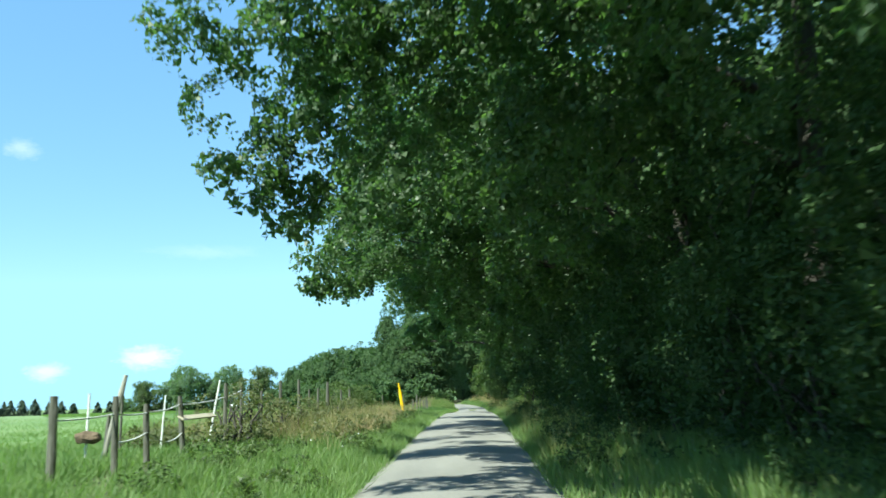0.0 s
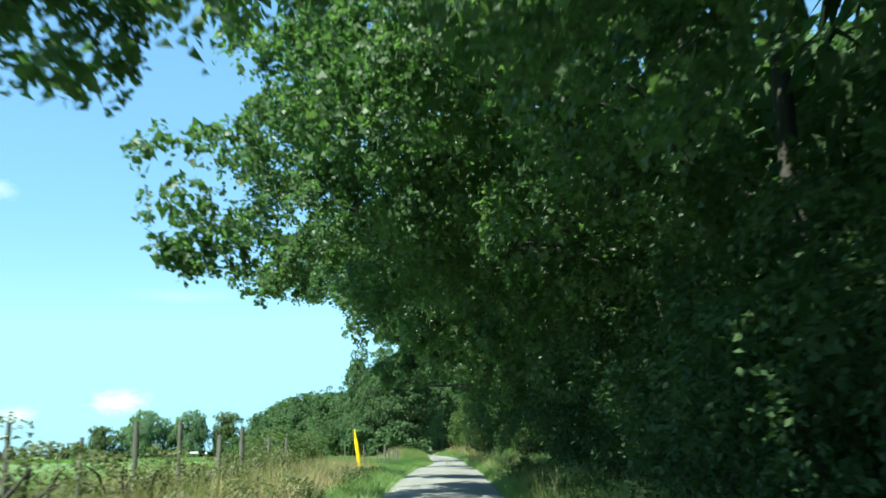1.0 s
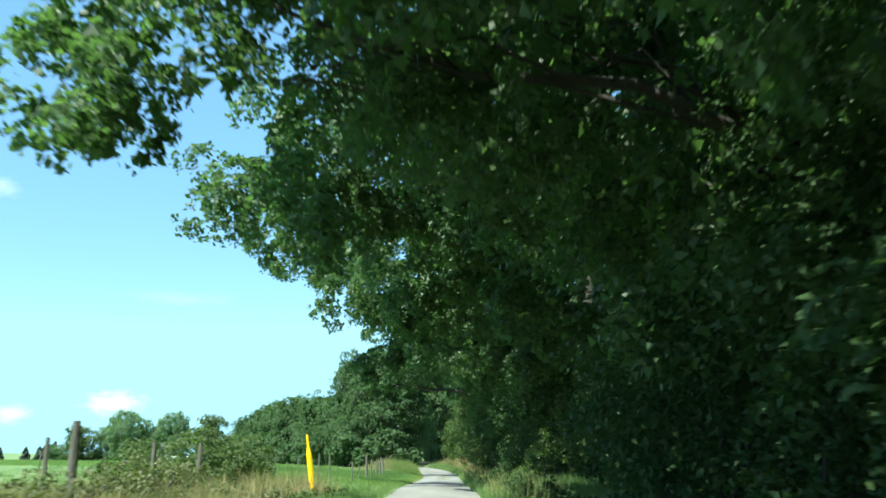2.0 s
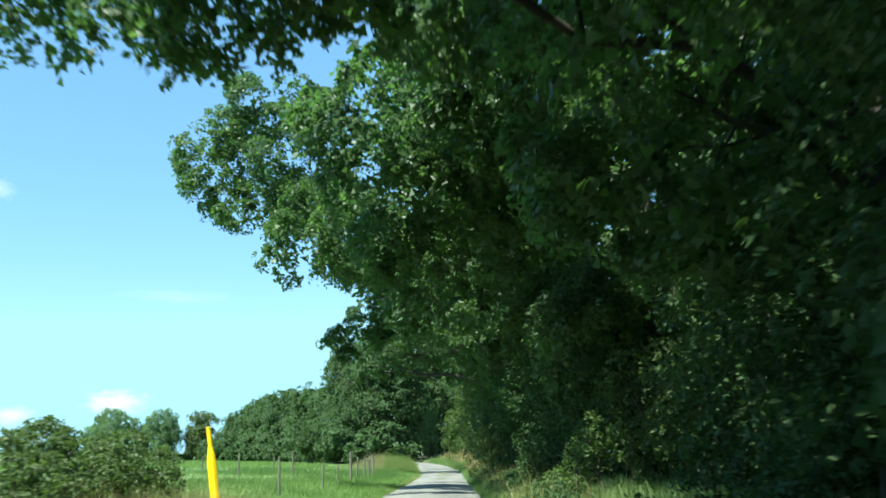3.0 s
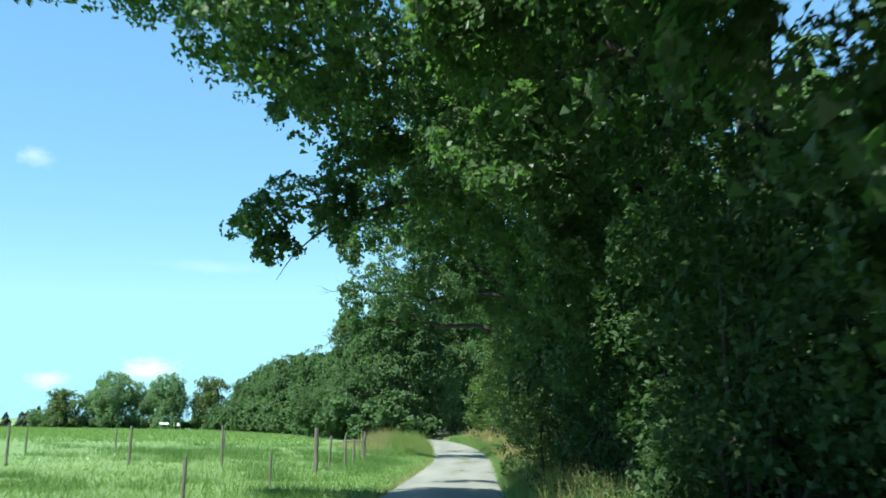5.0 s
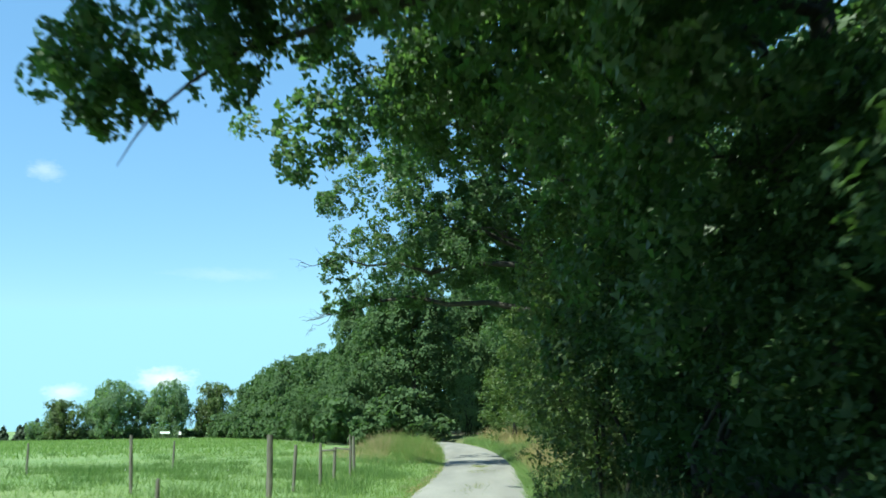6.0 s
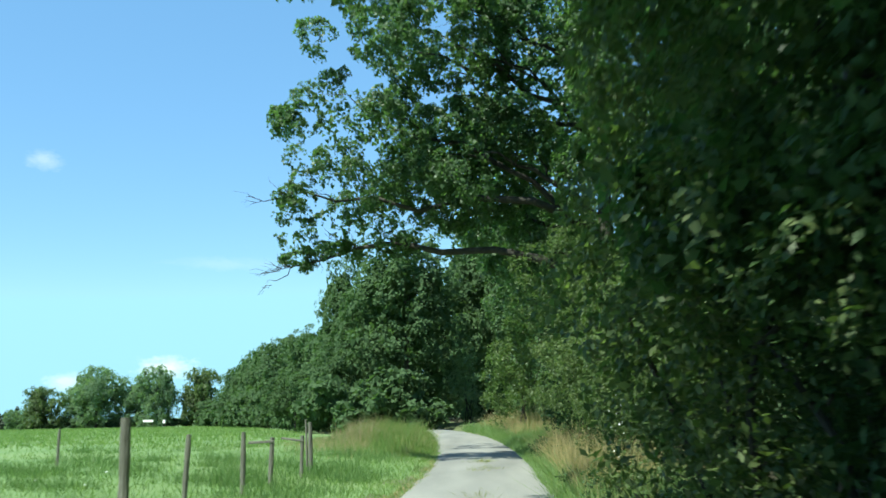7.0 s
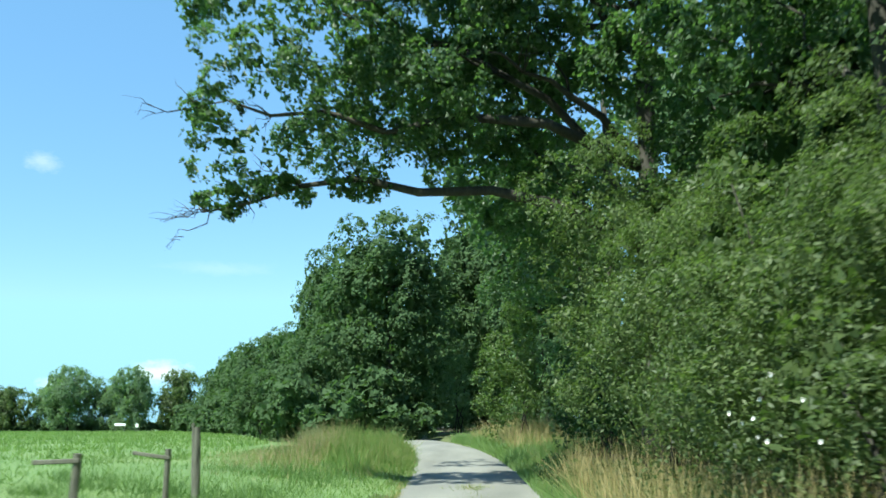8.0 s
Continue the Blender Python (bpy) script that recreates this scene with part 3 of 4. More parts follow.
F, M, C, B = 0.115, 0.125, 0.17, 0.32   # leaf lengths: boughs that hang low over the lane, middling ones, the high crown, crowns turned to the wood
TREES = [
    # first three trees stand out of view, added to shade lane, verge and hedge
    ((7.5, -14), 14, 0.35, [(3, -14, 11, 7, 7, 6, 0.6)]),
    ((7.5, -2), 14, 0.35, [(2.5, -2, 11.5, 6, 6.5, 5, 0.5), (1.8, 3.6, 11.2, 3.8, 3.2, 2.6, B)]),
    ((7.6, 8), 14, 0.32, [(3.0, 8, 11.8, 6.0, 5.8, 4.2, B), (5, 7, 7, 2.2, 4, 2.5), (0.8, 10.5, 9.8, 3.2, 3.2, 1.7), (-4.0, 10.3, 10.6, 2.4, 2.6, 1.7, C)]),
    ((7.6, 18), 15, 0.36, [(-1.2, 18, 11.2, 4.0, 3.6, 3.4, M), (-2.9, 18.3, 8.1, 1.8, 1.6, 1.8, F), (-3.2, 19.4, 5.9, 0.65, 0.8, 0.85, F), (-4.2, 19.2, 6.5, 0.8, 0.9, 1.0, F), (0.6, 18.5, 7.8, 2.6, 2.8, 2.3, M), (3.2, 19, 8, 3.0, 4, 3), (3.5, 17, 14, 5, 5, 4, B), (5.2, 14, 8, 2, 3, 3), (7, 23, 13.5, 4.5, 5, 4, B)]),
    ((7.6, 28), 14, 0.34, [(-3.4, 25.6, 6.3, 0.75, 0.9, 1.65, F), (-3.25, 25.7, 4.95, 0.55, 0.65, 0.5, F), (-1.3, 27.5, 8.4, 1.7, 1.8, 1.3, F), (1.5, 27.5, 8.6, 2.6, 3.2, 2.4), (2.5, 29, 12, 5, 4.5, 3.0, B), (4, 26, 7, 2, 3, 2.6)]),
    ((7.6, 34), 15, 0.36, [(-3.2, 33.6, 9.3, 1.3, 1.3, 1.4, F), (-2.7, 33.2, 7.9, 1.1, 1.2, 1.0, F), (-1.7, 37.2, 5.9, 0.9, 0.9, 0.85, F), (-3.3, 32.2, 5.6, 0.6, 0.7, 0.5, F), (-1.7, 32.6, 7.4, 1.9, 1.8, 1.5, F), (-3.3, 32.8, 6.3, 0.9, 0.9, 0.7, F), (-2.2, 32.4, 6.2, 1.0, 1.0, 0.7, F), (-0.6, 32.2, 10.4, 3.0, 3.0, 2.4, M), (0.8, 31.2, 6.9, 1.7, 1.6, 1.6, F), (1.0, 34, 13, 5, 4.5, 3.0, B), (4.6, 33, 5.8, 2.0, 2.5, 2), (1.6, 34.5, 7.6, 2.4, 2.4, 2.2, M)]),
    ((7.6, 45), 15, 0.35, [(-1.8, 42.6, 7.6, 1.2, 1.5, 1.1, F), (-4.0, 44.5, 8.1, 1.1, 1.0, 1.1, F), (-0.8, 42.2, 8.9, 1.9, 2.0, 2.0, M), (-0.5, 43.2, 7.15, 1.2, 1.0, 0.9, F), (1.1, 42.8, 7.3, 1.2, 1.0, 0.9, F), (4.6, 44, 6.3, 2.0, 3, 2.3), (2.6, 41.4, 8.4, 1.6, 1.5, 1.5, M), (6.5, 39, 14, 4.5, 5, 3.6, B), (3.4, 41.4, 12.6, 3.2, 2.2, 2.8, C), (4, 39, 9, 2.6, 3.6, 3.4)]),
    # lobes at y 47 to 51 are added overhead to shade the hedge
    ((7.6, 58), 13, 0.33, [(-2.6, 62.5, 8.4, 1.3, 1.3, 0.9, F), (-1.4, 63, 9.0, 1.4, 1.5, 1.1, F), (2.0, 57, 8, 2.3, 2.8, 2.2, M), (5.8, 58, 5.2, 1.6, 3, 2.4), (6.8, 63, 13.5, 4.2, 5, 3.8, B), (9.5, 51, 13, 3.6, 4.5, 4.5, B), (5.4, 49.5, 10.6, 2.7, 3.0, 2.0), (3.0, 50.4, 10.8, 2.2, 2.8, 1.7), (3.4, 47, 12.6, 2.4, 2.2, 1.8, B), (7.4, 60, 9.6, 2.6, 3.4, 3.0), (2.5, 58, 11, 4.2, 4.2, 3, C)]),
    ((7.6, 69), 19, 0.45, [(-4.5, 70, 13.2, 3.2, 3.2, 2.3, M), (-4.8, 68.5, 11.3, 1.8, 2.1, 1.0, M), (-1.2, 69, 10.6, 2.9, 3.2, 1.9, M), (2.0, 68.6, 15.2, 3.4, 3.0, 2.2, C), (-4.4, 69.5, 15.7, 2.0, 2.2, 1.4, M), (-6.8, 70, 14.4, 1.7, 2.0, 1.4, M), (4.4, 66, 8.5, 2.2, 3, 2.6), (5.9, 72, 8.0, 1.9, 2.4, 2.2), (-0.6, 67.5, 8.7, 1.7, 1.6, 1.1, F), (4, 70, 12, 3, 4, 3, C), (5, 77, 16.2, 4, 4.5, 3, B)]),
    ((7.6, 75), 13, 0.3, [(-0.2, 74.6, 10.4, 1.3, 1.3, 1.0, F), (-1.2, 74, 7.05, 1.2, 1.2, 0.75, F), (-2.2, 74, 6.6, 0.6, 0.8, 0.5, F), (-1.85, 74, 6.0, 0.4, 0.5, 0.3, F), (0.2, 75, 8.3, 0.9, 1.0, 0.8, F), (-0.1, 74.3, 7.5, 0.9, 1.0, 0.75, F), (-0.5, 74, 9.0, 1.1, 1.3, 1.0, F), (0.9, 74.4, 10.3, 1.7, 1.6, 1.4, F), (3.6, 74.5, 8.2, 1.8, 3, 2.2), (2.2, 80, 7.9, 1.2, 1.1, 1.1, F), (6.0, 75, 5.5, 1.6, 3, 2.5), (7, 79, 13.5, 4.2, 5, 3.8, B), (2.8, 78.5, 10.2, 3.0, 3.2, 1.8), (4.5, 76, 11, 3, 4, 3, C)]),
    ((7.6, 84), 13, 0.32, [(2.0, 81.6, 8.5, 1.8, 1.6, 1.1, F), (-0.45, 80.6, 7.9, 1.15, 1.0, 0.75, F), (0.7, 81.2, 9.2, 1.6, 1.4, 1.4, F), (0.4, 87.5, 8.9, 1.1, 1.2, 0.6, F), (4.6, 81.0, 10.2, 2.6, 2.6, 2.2), (6.2, 82, 5, 1.5, 3, 2.6), (8.8, 88, 12, 3.6, 4, 4, C), (5.0, 83.0, 8.2, 2.0, 1.6, 2.0)]),
    # lobes at y 112 to 113 and z 16.8 are added to cast shade
    ((8.4, 108), 18, 0.42, [(-2.2, 106, 8.3, 1.9, 1.7, 0.6, F), (0.4, 106.3, 8.5, 1.8, 1.8, 0.9, F), (-3.5, 107.6, 7.45, 0.7, 0.7, 0.35, F), (-1.6, 107.4, 7.8, 0.9, 0.7, 0.35, F), (-3.4, 106, 9.3, 0.8, 0.8, 0.5, F), (0.2, 106, 10.2, 1.8, 2, 1.0, F), (-1.4, 105.5, 10.2, 2.5, 2.3, 0.9, F), (-0.8, 105.8, 12.6, 2.9, 2.8, 1.3, M), (1.2, 106, 15.4, 3.6, 3.4, 1.5, M), (3.0, 104.5, 16.8, 4.0, 2.8, 1.4, M), (3.6, 107, 11, 2.8, 3.6, 2.0, M), (6.4, 109, 7.4, 2.0, 2.8, 2.2, M), (4.2, 113.2, 10.4, 2.4, 2.2, 1.6, M), (4.4, 108.5, 13.6, 2.2, 2.0, 1.4, M), (8.6, 107, 17, 3.2, 3.0, 2.2, C), (4.4, 112.0, 9.0, 1.6, 1.8, 1.2, M), (-1.4, 112.6, 10.8, 1.8, 2.2, 0.7, F), (0.8, 112.2, 10.9, 1.8, 1.8, 0.8, F), (7, 109, 14, 5, 5, 4.5, C)]),
    ((11.5, 100), 16, 0.36, [(10.5, 99, 12, 3.8, 4.5, 4, M), (9.8, 103.5, 9.5, 2.6, 3, 3, M), (12, 93, 12, 4, 5, 4.5, B)]),
    ((9.0, 119), 15, 0.36, [(6.6, 119, 9.6, 2.8, 3.6, 2.6), (6.5, 120, 13, 4.5, 4.5, 3.2, B)]),
    ((9.8, 131), 15, 0.34, [(7.6, 131, 10.5, 3.6, 4.2, 3.6, C)]),
]
CORE = {34: 0.6, 45: 1.2, 58: 1.4, 69: 0.8, 75: 0.6, 84: 0.6, 108: 0.4, 8: 1.0, -2: 1.0, 18: 0.45, 28: 0.45}   # how dense each crown is inside
FULL = {8: 1.5, -2: 1.7, 18: 1.0, 28: 1.0, 34: 1.1, 45: 1.6, 58: 1.85, 69: 1.5, 75: 1.65, 84: 1.3, 108: 1.6}   # and on its boughs
for i, (b, top, r, lobes) in enumerate(TREES):
    lane_tree(100 + i, b, top, r, lobes, "tall broadleaf tree with deep green leaves overhanging the lane", core=CORE.get(b[1], 0.6), leaf=0.13, cover=FULL.get(b[1], 1.4), thin_from=9.0, limbs={108: 9, 28: 3, 18: 4}.get(b[1], 5))


# ---- hedge of bushes at the right of the lane ----
def make_bush(seed, x, y, rx, ry, h, label, mat=None, leaf=0.14, cover=0.66, far_side=0.06, name="bush", group="bushes along the lane", stems=4, aspect=0.5, core=0.6, knobs=6, extra=()):
    rng = np.random.default_rng(seed)
    b = (x, y, gz(x, y))
    root = empty(name, Matrix.Translation(b))
    tagged(root, label, name.replace("_", " "), group)
    for _ in range(stems):
        end = Vector((rng.normal() * rx * 0.4, rng.normal() * ry * 0.4, h * rng.uniform(0.55, 0.85)))
        v, f = tube(limb_points(rng, (rng.normal() * 0.2, rng.normal() * 0.2, -0.1), end, 5, 0.02, 0.25), [0.05, 0.045, 0.04, 0.03, 0.02, 0.01], 6)
        part("stem", mesh_from("stem", v, f, BARK, True), root)
    k = 1.0 if knobs < 8 else 0.82   # the more knobs, the smaller the body that they stand out of
    lobes = [(0, 0, h * 0.46, k * rx, k * ry, k * h * 0.5)]
    for _ in range(knobs):
        a = rng.random() * 6.28
        r = rng.uniform(0.8, 1.2) * k
        lobes.append((math.cos(a) * rx * 0.6 / k, math.sin(a) * ry * 0.6 / k, h * rng.uniform(0.15, 0.88), r * rx * 0.5, r * ry * 0.5, r * h * 0.2))
    lobes += list(extra)
    c, n, s = bough_leaves(rng, lobes, leaf, cover, min(0.9, 0.3 * h), 0.34, 0.62, 0.55)
    keep = (c[:, 2] > 0.03) & ((c[:, 0] < 0.3 * rx) | (rng.random(len(c)) < far_side))
    part("foliage", leaves(rng, (c[keep], n[keep], s[keep]), mat or SHADED_HEDGE, "foliage", 0.25, aspect, False, 0.16), root)
    if core:
        inner = [(0, 0, h * 0.45, k * rx * 0.7, k * ry * 0.7, k * h * 0.4)]
        part("inner_foliage", leaves(rng, bough_leaves(rng, inner, min(0.2, 1.6 * leaf), core, 0.7, 0.4, 0.2, 0.8), mat or SHADED_HEDGE, "inner_foliage", 0.2, 0.6, True), root)
    return root


rb = np.random.default_rng(77)
for i, y in enumerate(np.arange(4, 87, 3.2)):
    tall = rb.uniform(3.6, 7.4)
    wide = rb.uniform(1.2, 2.0)
    x = float(road_x(y)) + HALF + 1.5 + wide + rb.uniform(-0.35, 0.7) + (1.5 if 42 < y < 57 else 0)
    # lighter leaves at y 50 to 58 stand in for sun on the hedge
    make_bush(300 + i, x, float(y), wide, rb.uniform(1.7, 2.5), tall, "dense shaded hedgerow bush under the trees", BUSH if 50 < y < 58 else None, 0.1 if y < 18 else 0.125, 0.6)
# these two: leaf colour lightened in place of sunlight reaching them
make_bush(348, 5.35, 81.4, 1.35, 1.5, 7.0, "hedgerow bush at the end of the shade, sunlight put into its olive leaves", BUSH, 0.11, stems=2, core=0.3)
make_bush(349, 5.6, 84.2, 1.4, 1.3, 6.8, "hedgerow bush at the end of the shade, sunlight put into its olive leaves", BUSH, 0.11, stems=2, core=0)
for i, y in enumerate(np.arange(6, 112, 4.6)):
    x = float(road_x(y)) + HALF + 6.2 + rb.uniform(-0.4, 0.6)
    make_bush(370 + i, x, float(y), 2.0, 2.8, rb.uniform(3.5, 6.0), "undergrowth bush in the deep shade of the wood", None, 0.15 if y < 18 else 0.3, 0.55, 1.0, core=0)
for i, (x, y, rx, h) in enumerate(((5.15, 54.0, 0.4, 1.85), (4.8, 55.6, 0.45, 0.9), (5.0, 33.0, 0.45, 0.9), (5.5, 66.5, 0.5, 1.2))):
    make_bush(360 + i, x, y, rx, rx * 1.3, h, "sunlit bramble shoots on the verge below the hedge", SHOOT, 0.075, 0.42, 1.0, "bramble", "brambles below the hedge", 3, 0.6, 0)
make_bush(340, 7.85, 96.8, 2.6, 3.0, 7.0, "large sunlit bush with pale narrow leaves", BUSH, 0.078, 0.8, 0.5, stems=2, aspect=0.42, knobs=13)
make_bush(341, 7.5, 101.2, 2.1, 2.3, 7.4, "sunlit bush with pale narrow leaves", BUSH, 0.09, 0.8, 0.5, aspect=0.42, knobs=13, extra=((-2.1, -0.8, 5.5, 1.0, 1.0, 0.75), (-2.9, -0.8, 5.0, 0.7, 0.7, 0.45), (-1.8, -0.4, 4.4, 0.8, 0.9, 0.7)))
make_bush(342, 7.0, 93.0, 1.6, 2.0, 4.4, "sunlit bush with pale narrow leaves", BUSH, 0.072, 0.8, 0.5, stems=1, aspect=0.42, knobs=13)
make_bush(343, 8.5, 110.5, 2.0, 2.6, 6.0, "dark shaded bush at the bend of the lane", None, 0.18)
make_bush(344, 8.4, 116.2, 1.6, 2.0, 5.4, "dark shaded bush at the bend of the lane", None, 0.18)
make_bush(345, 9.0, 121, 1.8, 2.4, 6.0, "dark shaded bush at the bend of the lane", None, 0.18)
make_bush(346, 6.2, 126.5, 2.0, 2.3, 6.6, "bright yellow-green bush beside the lane's bend", SHOOT, 0.13, 0.8)
make_bush(347, 3.4, 153.5, 2.3, 2.4, 6.6, "grey-green bush beside the lane's bend", HAZED_LEAF, 0.17)
make_bush(350, 8.6, 132, 2.6, 2.6, 6.5, "grey-green bush beside the lane's bend", HAZED_LEAF, 0.17)


# ---- distant trees ----
def plain_tree(name, seed, h, w, mat, label, leaf=0.34, cover=0.9, low=0.15, knobs=11):
    rng = np.random.default_rng(seed)
    lobes = [(0, 0, h * (0.5 + low / 2), w * 0.72, w * 0.72, h * (0.5 - low / 2) * 0.92)]
    for _ in range(knobs):
        a, q = rng.random() * 6.28, rng.random()
        lobes.append((math.cos(a) * w * 0.55, math.sin(a) * w * 0.55, h * (low + 0.12 + (0.78 - low) * q), w * 0.42, w * 0.42, h * 0.17))
    return make_tree(name, seed, (0, 0, 0), h * 0.8, 0.02 * h + 0.05, lobes, label, "tree", "", leaf, mat, cover, 3, 0.5, True, 2.0, 0.22)


WOOD = [plain_tree("tree", 500 + i, 10, 6, m, "rounded woodland tree at the edge of the wood", leaf=0.29, cover=0.85, low=0.02, knobs=16) for i, m in enumerate((FAR_LEAF, FAR_LEAF, FAR_LEAF))]
HIGH = plain_tree("tree", 505, 10, 3.3, FAR_LEAF, "woodland tree with a bare trunk under its crown", 0.175, 0.95, 0.2, 14)
LOW = plain_tree("tree", 506, 10, 5.2, FAR_LEAF, "low round tree in front of the wood", 0.23, 0.85, 0.03, 14)
DEEP = plain_tree("tree", 510, 12, 6, FAR_LEAF, "woodland tree in the deep shade of the wood", 0.8, 0.5, 0.0, 6)


def put(src, x, y, turn, sx, sz, group):
    ob = copy_thing(src, pose(x, y, gz(x, y) - 0.1, 0, 0, turn))
    ob.scale = (sx, sx, sz)
    return tagged(ob, group=group)


rw = np.random.default_rng(21)
EDGE = [(9.5, 148, 16), (7, 160, 18), (-2.0, 150.5, 15.6), (-5.8, 163, 12.8), (-9.2, 176, 11.6), (-11.4, 188, 12.2), (-14.8, 196, 12.8), (-18.6, 204, 13.2), (-23.4, 216, 13.6), (-28.4, 229, 13.6), (-33, 241, 13.2), (-37.6, 253, 12.4), (-41.9, 261, 11.0), (-45.6, 268, 8.8)]
for x, y, h in EDGE:
    size = h / 10 * rw.uniform(0.97, 1.03)
    put(HIGH if y < 170 else WOOD[int(rw.integers(3))], x, y, rw.uniform(0, 360), size * (0.9 if y < 170 else 0.8), size, "woodland edge")
# and the trees behind it
for x, y, h in ((9, 172, 18), (3, 184, 16), (-3, 197, 12)):
    put(WOOD[int(rw.integers(3))], x, y, rw.uniform(0, 360), h / 10 * 0.85, h / 10, "woodland edge")
put(HIGH, -8.3, 173, 40, 1.2, 1.76, "woodland edge")
# round low trees in front of it
for x, y, h in ((-5.6, 168.5, 8.4), (-8.6, 152, 7.2), (-12.2, 156, 5.6)):
    put(LOW, x, y, rw.uniform(0, 360), h / 10 * 0.95, h / 10, "woodland edge")
# scrub at the wood's foot
SCRUB = plain_tree("tree", 520, 4.5, 4.0, FAR_LEAF, "low scrub tree at the foot of the wood", 0.38, 0.6, 0.0, 7)
for (x0, y0, _), (x1, y1, _) in zip(EDGE[3:], EDGE[4:]):
    for k in range(2):
        f = (k + rw.uniform(-0.2, 0.2)) / 2
        put(SCRUB, x0 + (x1 - x0) * f - 5.0 + rw.uniform(-1, 1), y0 + (y1 - y0) * f - 2, rw.uniform(0, 360), rw.uniform(0.8, 1.1), rw.uniform(0.8, 1.3), "scrub along the wood")
for x, y in ((-4.4, 146.5), (-1.8, 147.6), (-7.4, 148.5), (5.5, 176), (2.0, 181), (9.5, 168), (-1.5, 187), (-3.5, 194), (-6, 198), (6, 160), (9, 154)):
    put(SCRUB, x, y, rw.uniform(0, 360), 0.95, rw.uniform(0.9, 1.3), "scrub along the wood")
SCRUB.matrix_basis = Matrix.Translation((60, 130, gz(60, 130)))
# wood behind the lane's trees
for y in np.arange(-16, 136, 8.0):
    for k in range(2 if y % 32 == 0 else 1):
        x = float(road_x(y)) + 14 + 8 * k + rw.uniform(-1.5, 1.5)
        put(DEEP, x, float(y) + rw.uniform(-2, 2), rw.uniform(0, 360), 1.0, rw.uniform(1.2, 1.6), "wood behind the lane")
for k, w in enumerate((*WOOD, DEEP, HIGH, LOW)):
    w.matrix_basis = Matrix.Translation((40 + k * 9, 120, gz(40 + k * 9, 120)))
    tagged(w, group="wood behind the lane")
LONE = [plain_tree("tree", 630 + i, 10, 6, m, w + " broadleaf tree at the far side of the pasture", 0.3, 0.85, 0.0, 16) for i, (m, w) in enumerate(((HAZED_LEAF, "grey-green"), (BUSH, "olive-green")))]
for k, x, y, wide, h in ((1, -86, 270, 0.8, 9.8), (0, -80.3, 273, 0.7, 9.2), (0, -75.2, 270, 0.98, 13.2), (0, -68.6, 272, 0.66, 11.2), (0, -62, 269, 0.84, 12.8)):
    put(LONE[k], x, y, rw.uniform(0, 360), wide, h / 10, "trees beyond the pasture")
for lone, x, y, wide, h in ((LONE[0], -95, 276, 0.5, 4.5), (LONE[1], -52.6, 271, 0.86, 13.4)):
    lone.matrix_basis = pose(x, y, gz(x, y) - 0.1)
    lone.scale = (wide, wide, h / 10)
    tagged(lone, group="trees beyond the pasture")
for x in (-90, -84, -78, -72, -66, -58, -50):
    put(SCRUB, x, 272 + rw.uniform(-2, 2), rw.uniform(0, 360), rw.uniform(0.75, 0.95), rw.uniform(0.45, 0.7), "scrub beyond the pasture")


def make_conifer(seed, x, y, h):
    rng = np.random.default_rng(seed)
    root = empty("conifer", Matrix.Translation((x, y, gz(x, y))))
    tagged(root, "dark green conifer at the far side of the pasture", "conifer", "conifers beyond the pasture")
    v, f = tube([(0, 0, -0.1), (0, 0, h * 0.5), (0, 0, h)], [0.16, 0.1, 0.02], 7)
    part("trunk", mesh_from("trunk", v, f, BARK, True), root)
    n = 900
    q = rng.random(n) ** 0.6
    a = rng.random(n) * 6.28
    r = q ** 0.7 * 0.52 * h * (0.4 + 0.6 * rng.random(n)) * (0.75 + 0.25 * np.sin(a * 3 + 11 * q))
    c = np.stack([np.cos(a) * r, np.sin(a) * r, h * (1.0 - q * 0.96)], -1)
    nor = unit(np.stack([np.cos(a) * 0.6, np.sin(a) * 0.6, np.full(n, 0.8)], -1) + rng.normal(size=(n, 3)) * 0.4)
    part("crown", leaves(rng, (c, nor, np.full(n, 0.55)), CONIFER, "crown", 0.2, 0.5), root)


rc = np.random.default_rng(33)
for i, x in enumerate(np.arange(-97, -151, -2.3)):
    if not -109 < x < -105:
        make_conifer(700 + i, float(x) + rc.uniform(-1.1, 1.1), 279 + rc.uniform(-3, 4), rc.uniform(3.4, 5.4))



# ---- fence and marker post ----
def stake(x, y, h, r, label="weathered grey wooden pasture fence post", lean=(0, 0), mat=None, sides=9, name="fence_post", kink=0.0):
    rng = np.random.default_rng(int(abs(x * 3100 + y * 170)))
    n = 6
    pts = [(lean[0] * i / n * h + kink * (i == n), lean[1] * i / n * h, -0.25 + (h + 0.25) * i / n) for i in range(n + 1)]
    v, f = tube(pts, [r * rng.uniform(0.9, 1.06) for _ in pts[:-1]] + [r * 0.82], sides, 0.08, rng)
    ob = new(name, mesh_from(name, v, f, mat or POSTWOOD))
    ob.matrix_basis = Matrix.Translation((x, y, gz(x, y)))
    return tagged(ob, label, "fence post", "pasture fence posts")


def box(size, at=(0, 0, 0), turn=(0, 0, 0), bevel=0.01):
    """A bevelled box as a bmesh."""
    bm = bmesh.new()
    bmesh.ops.create_cube(bm, size=1)
    bmesh.ops.scale(bm, vec=size, verts=bm.verts)
    if bevel:
        bmesh.ops.bevel(bm, geom=bm.edges[:], offset=bevel, segments=1, affect="EDGES")
    bmesh.ops.transform(bm, matrix=pose(*at, *turn), verts=bm.verts)
    return bm


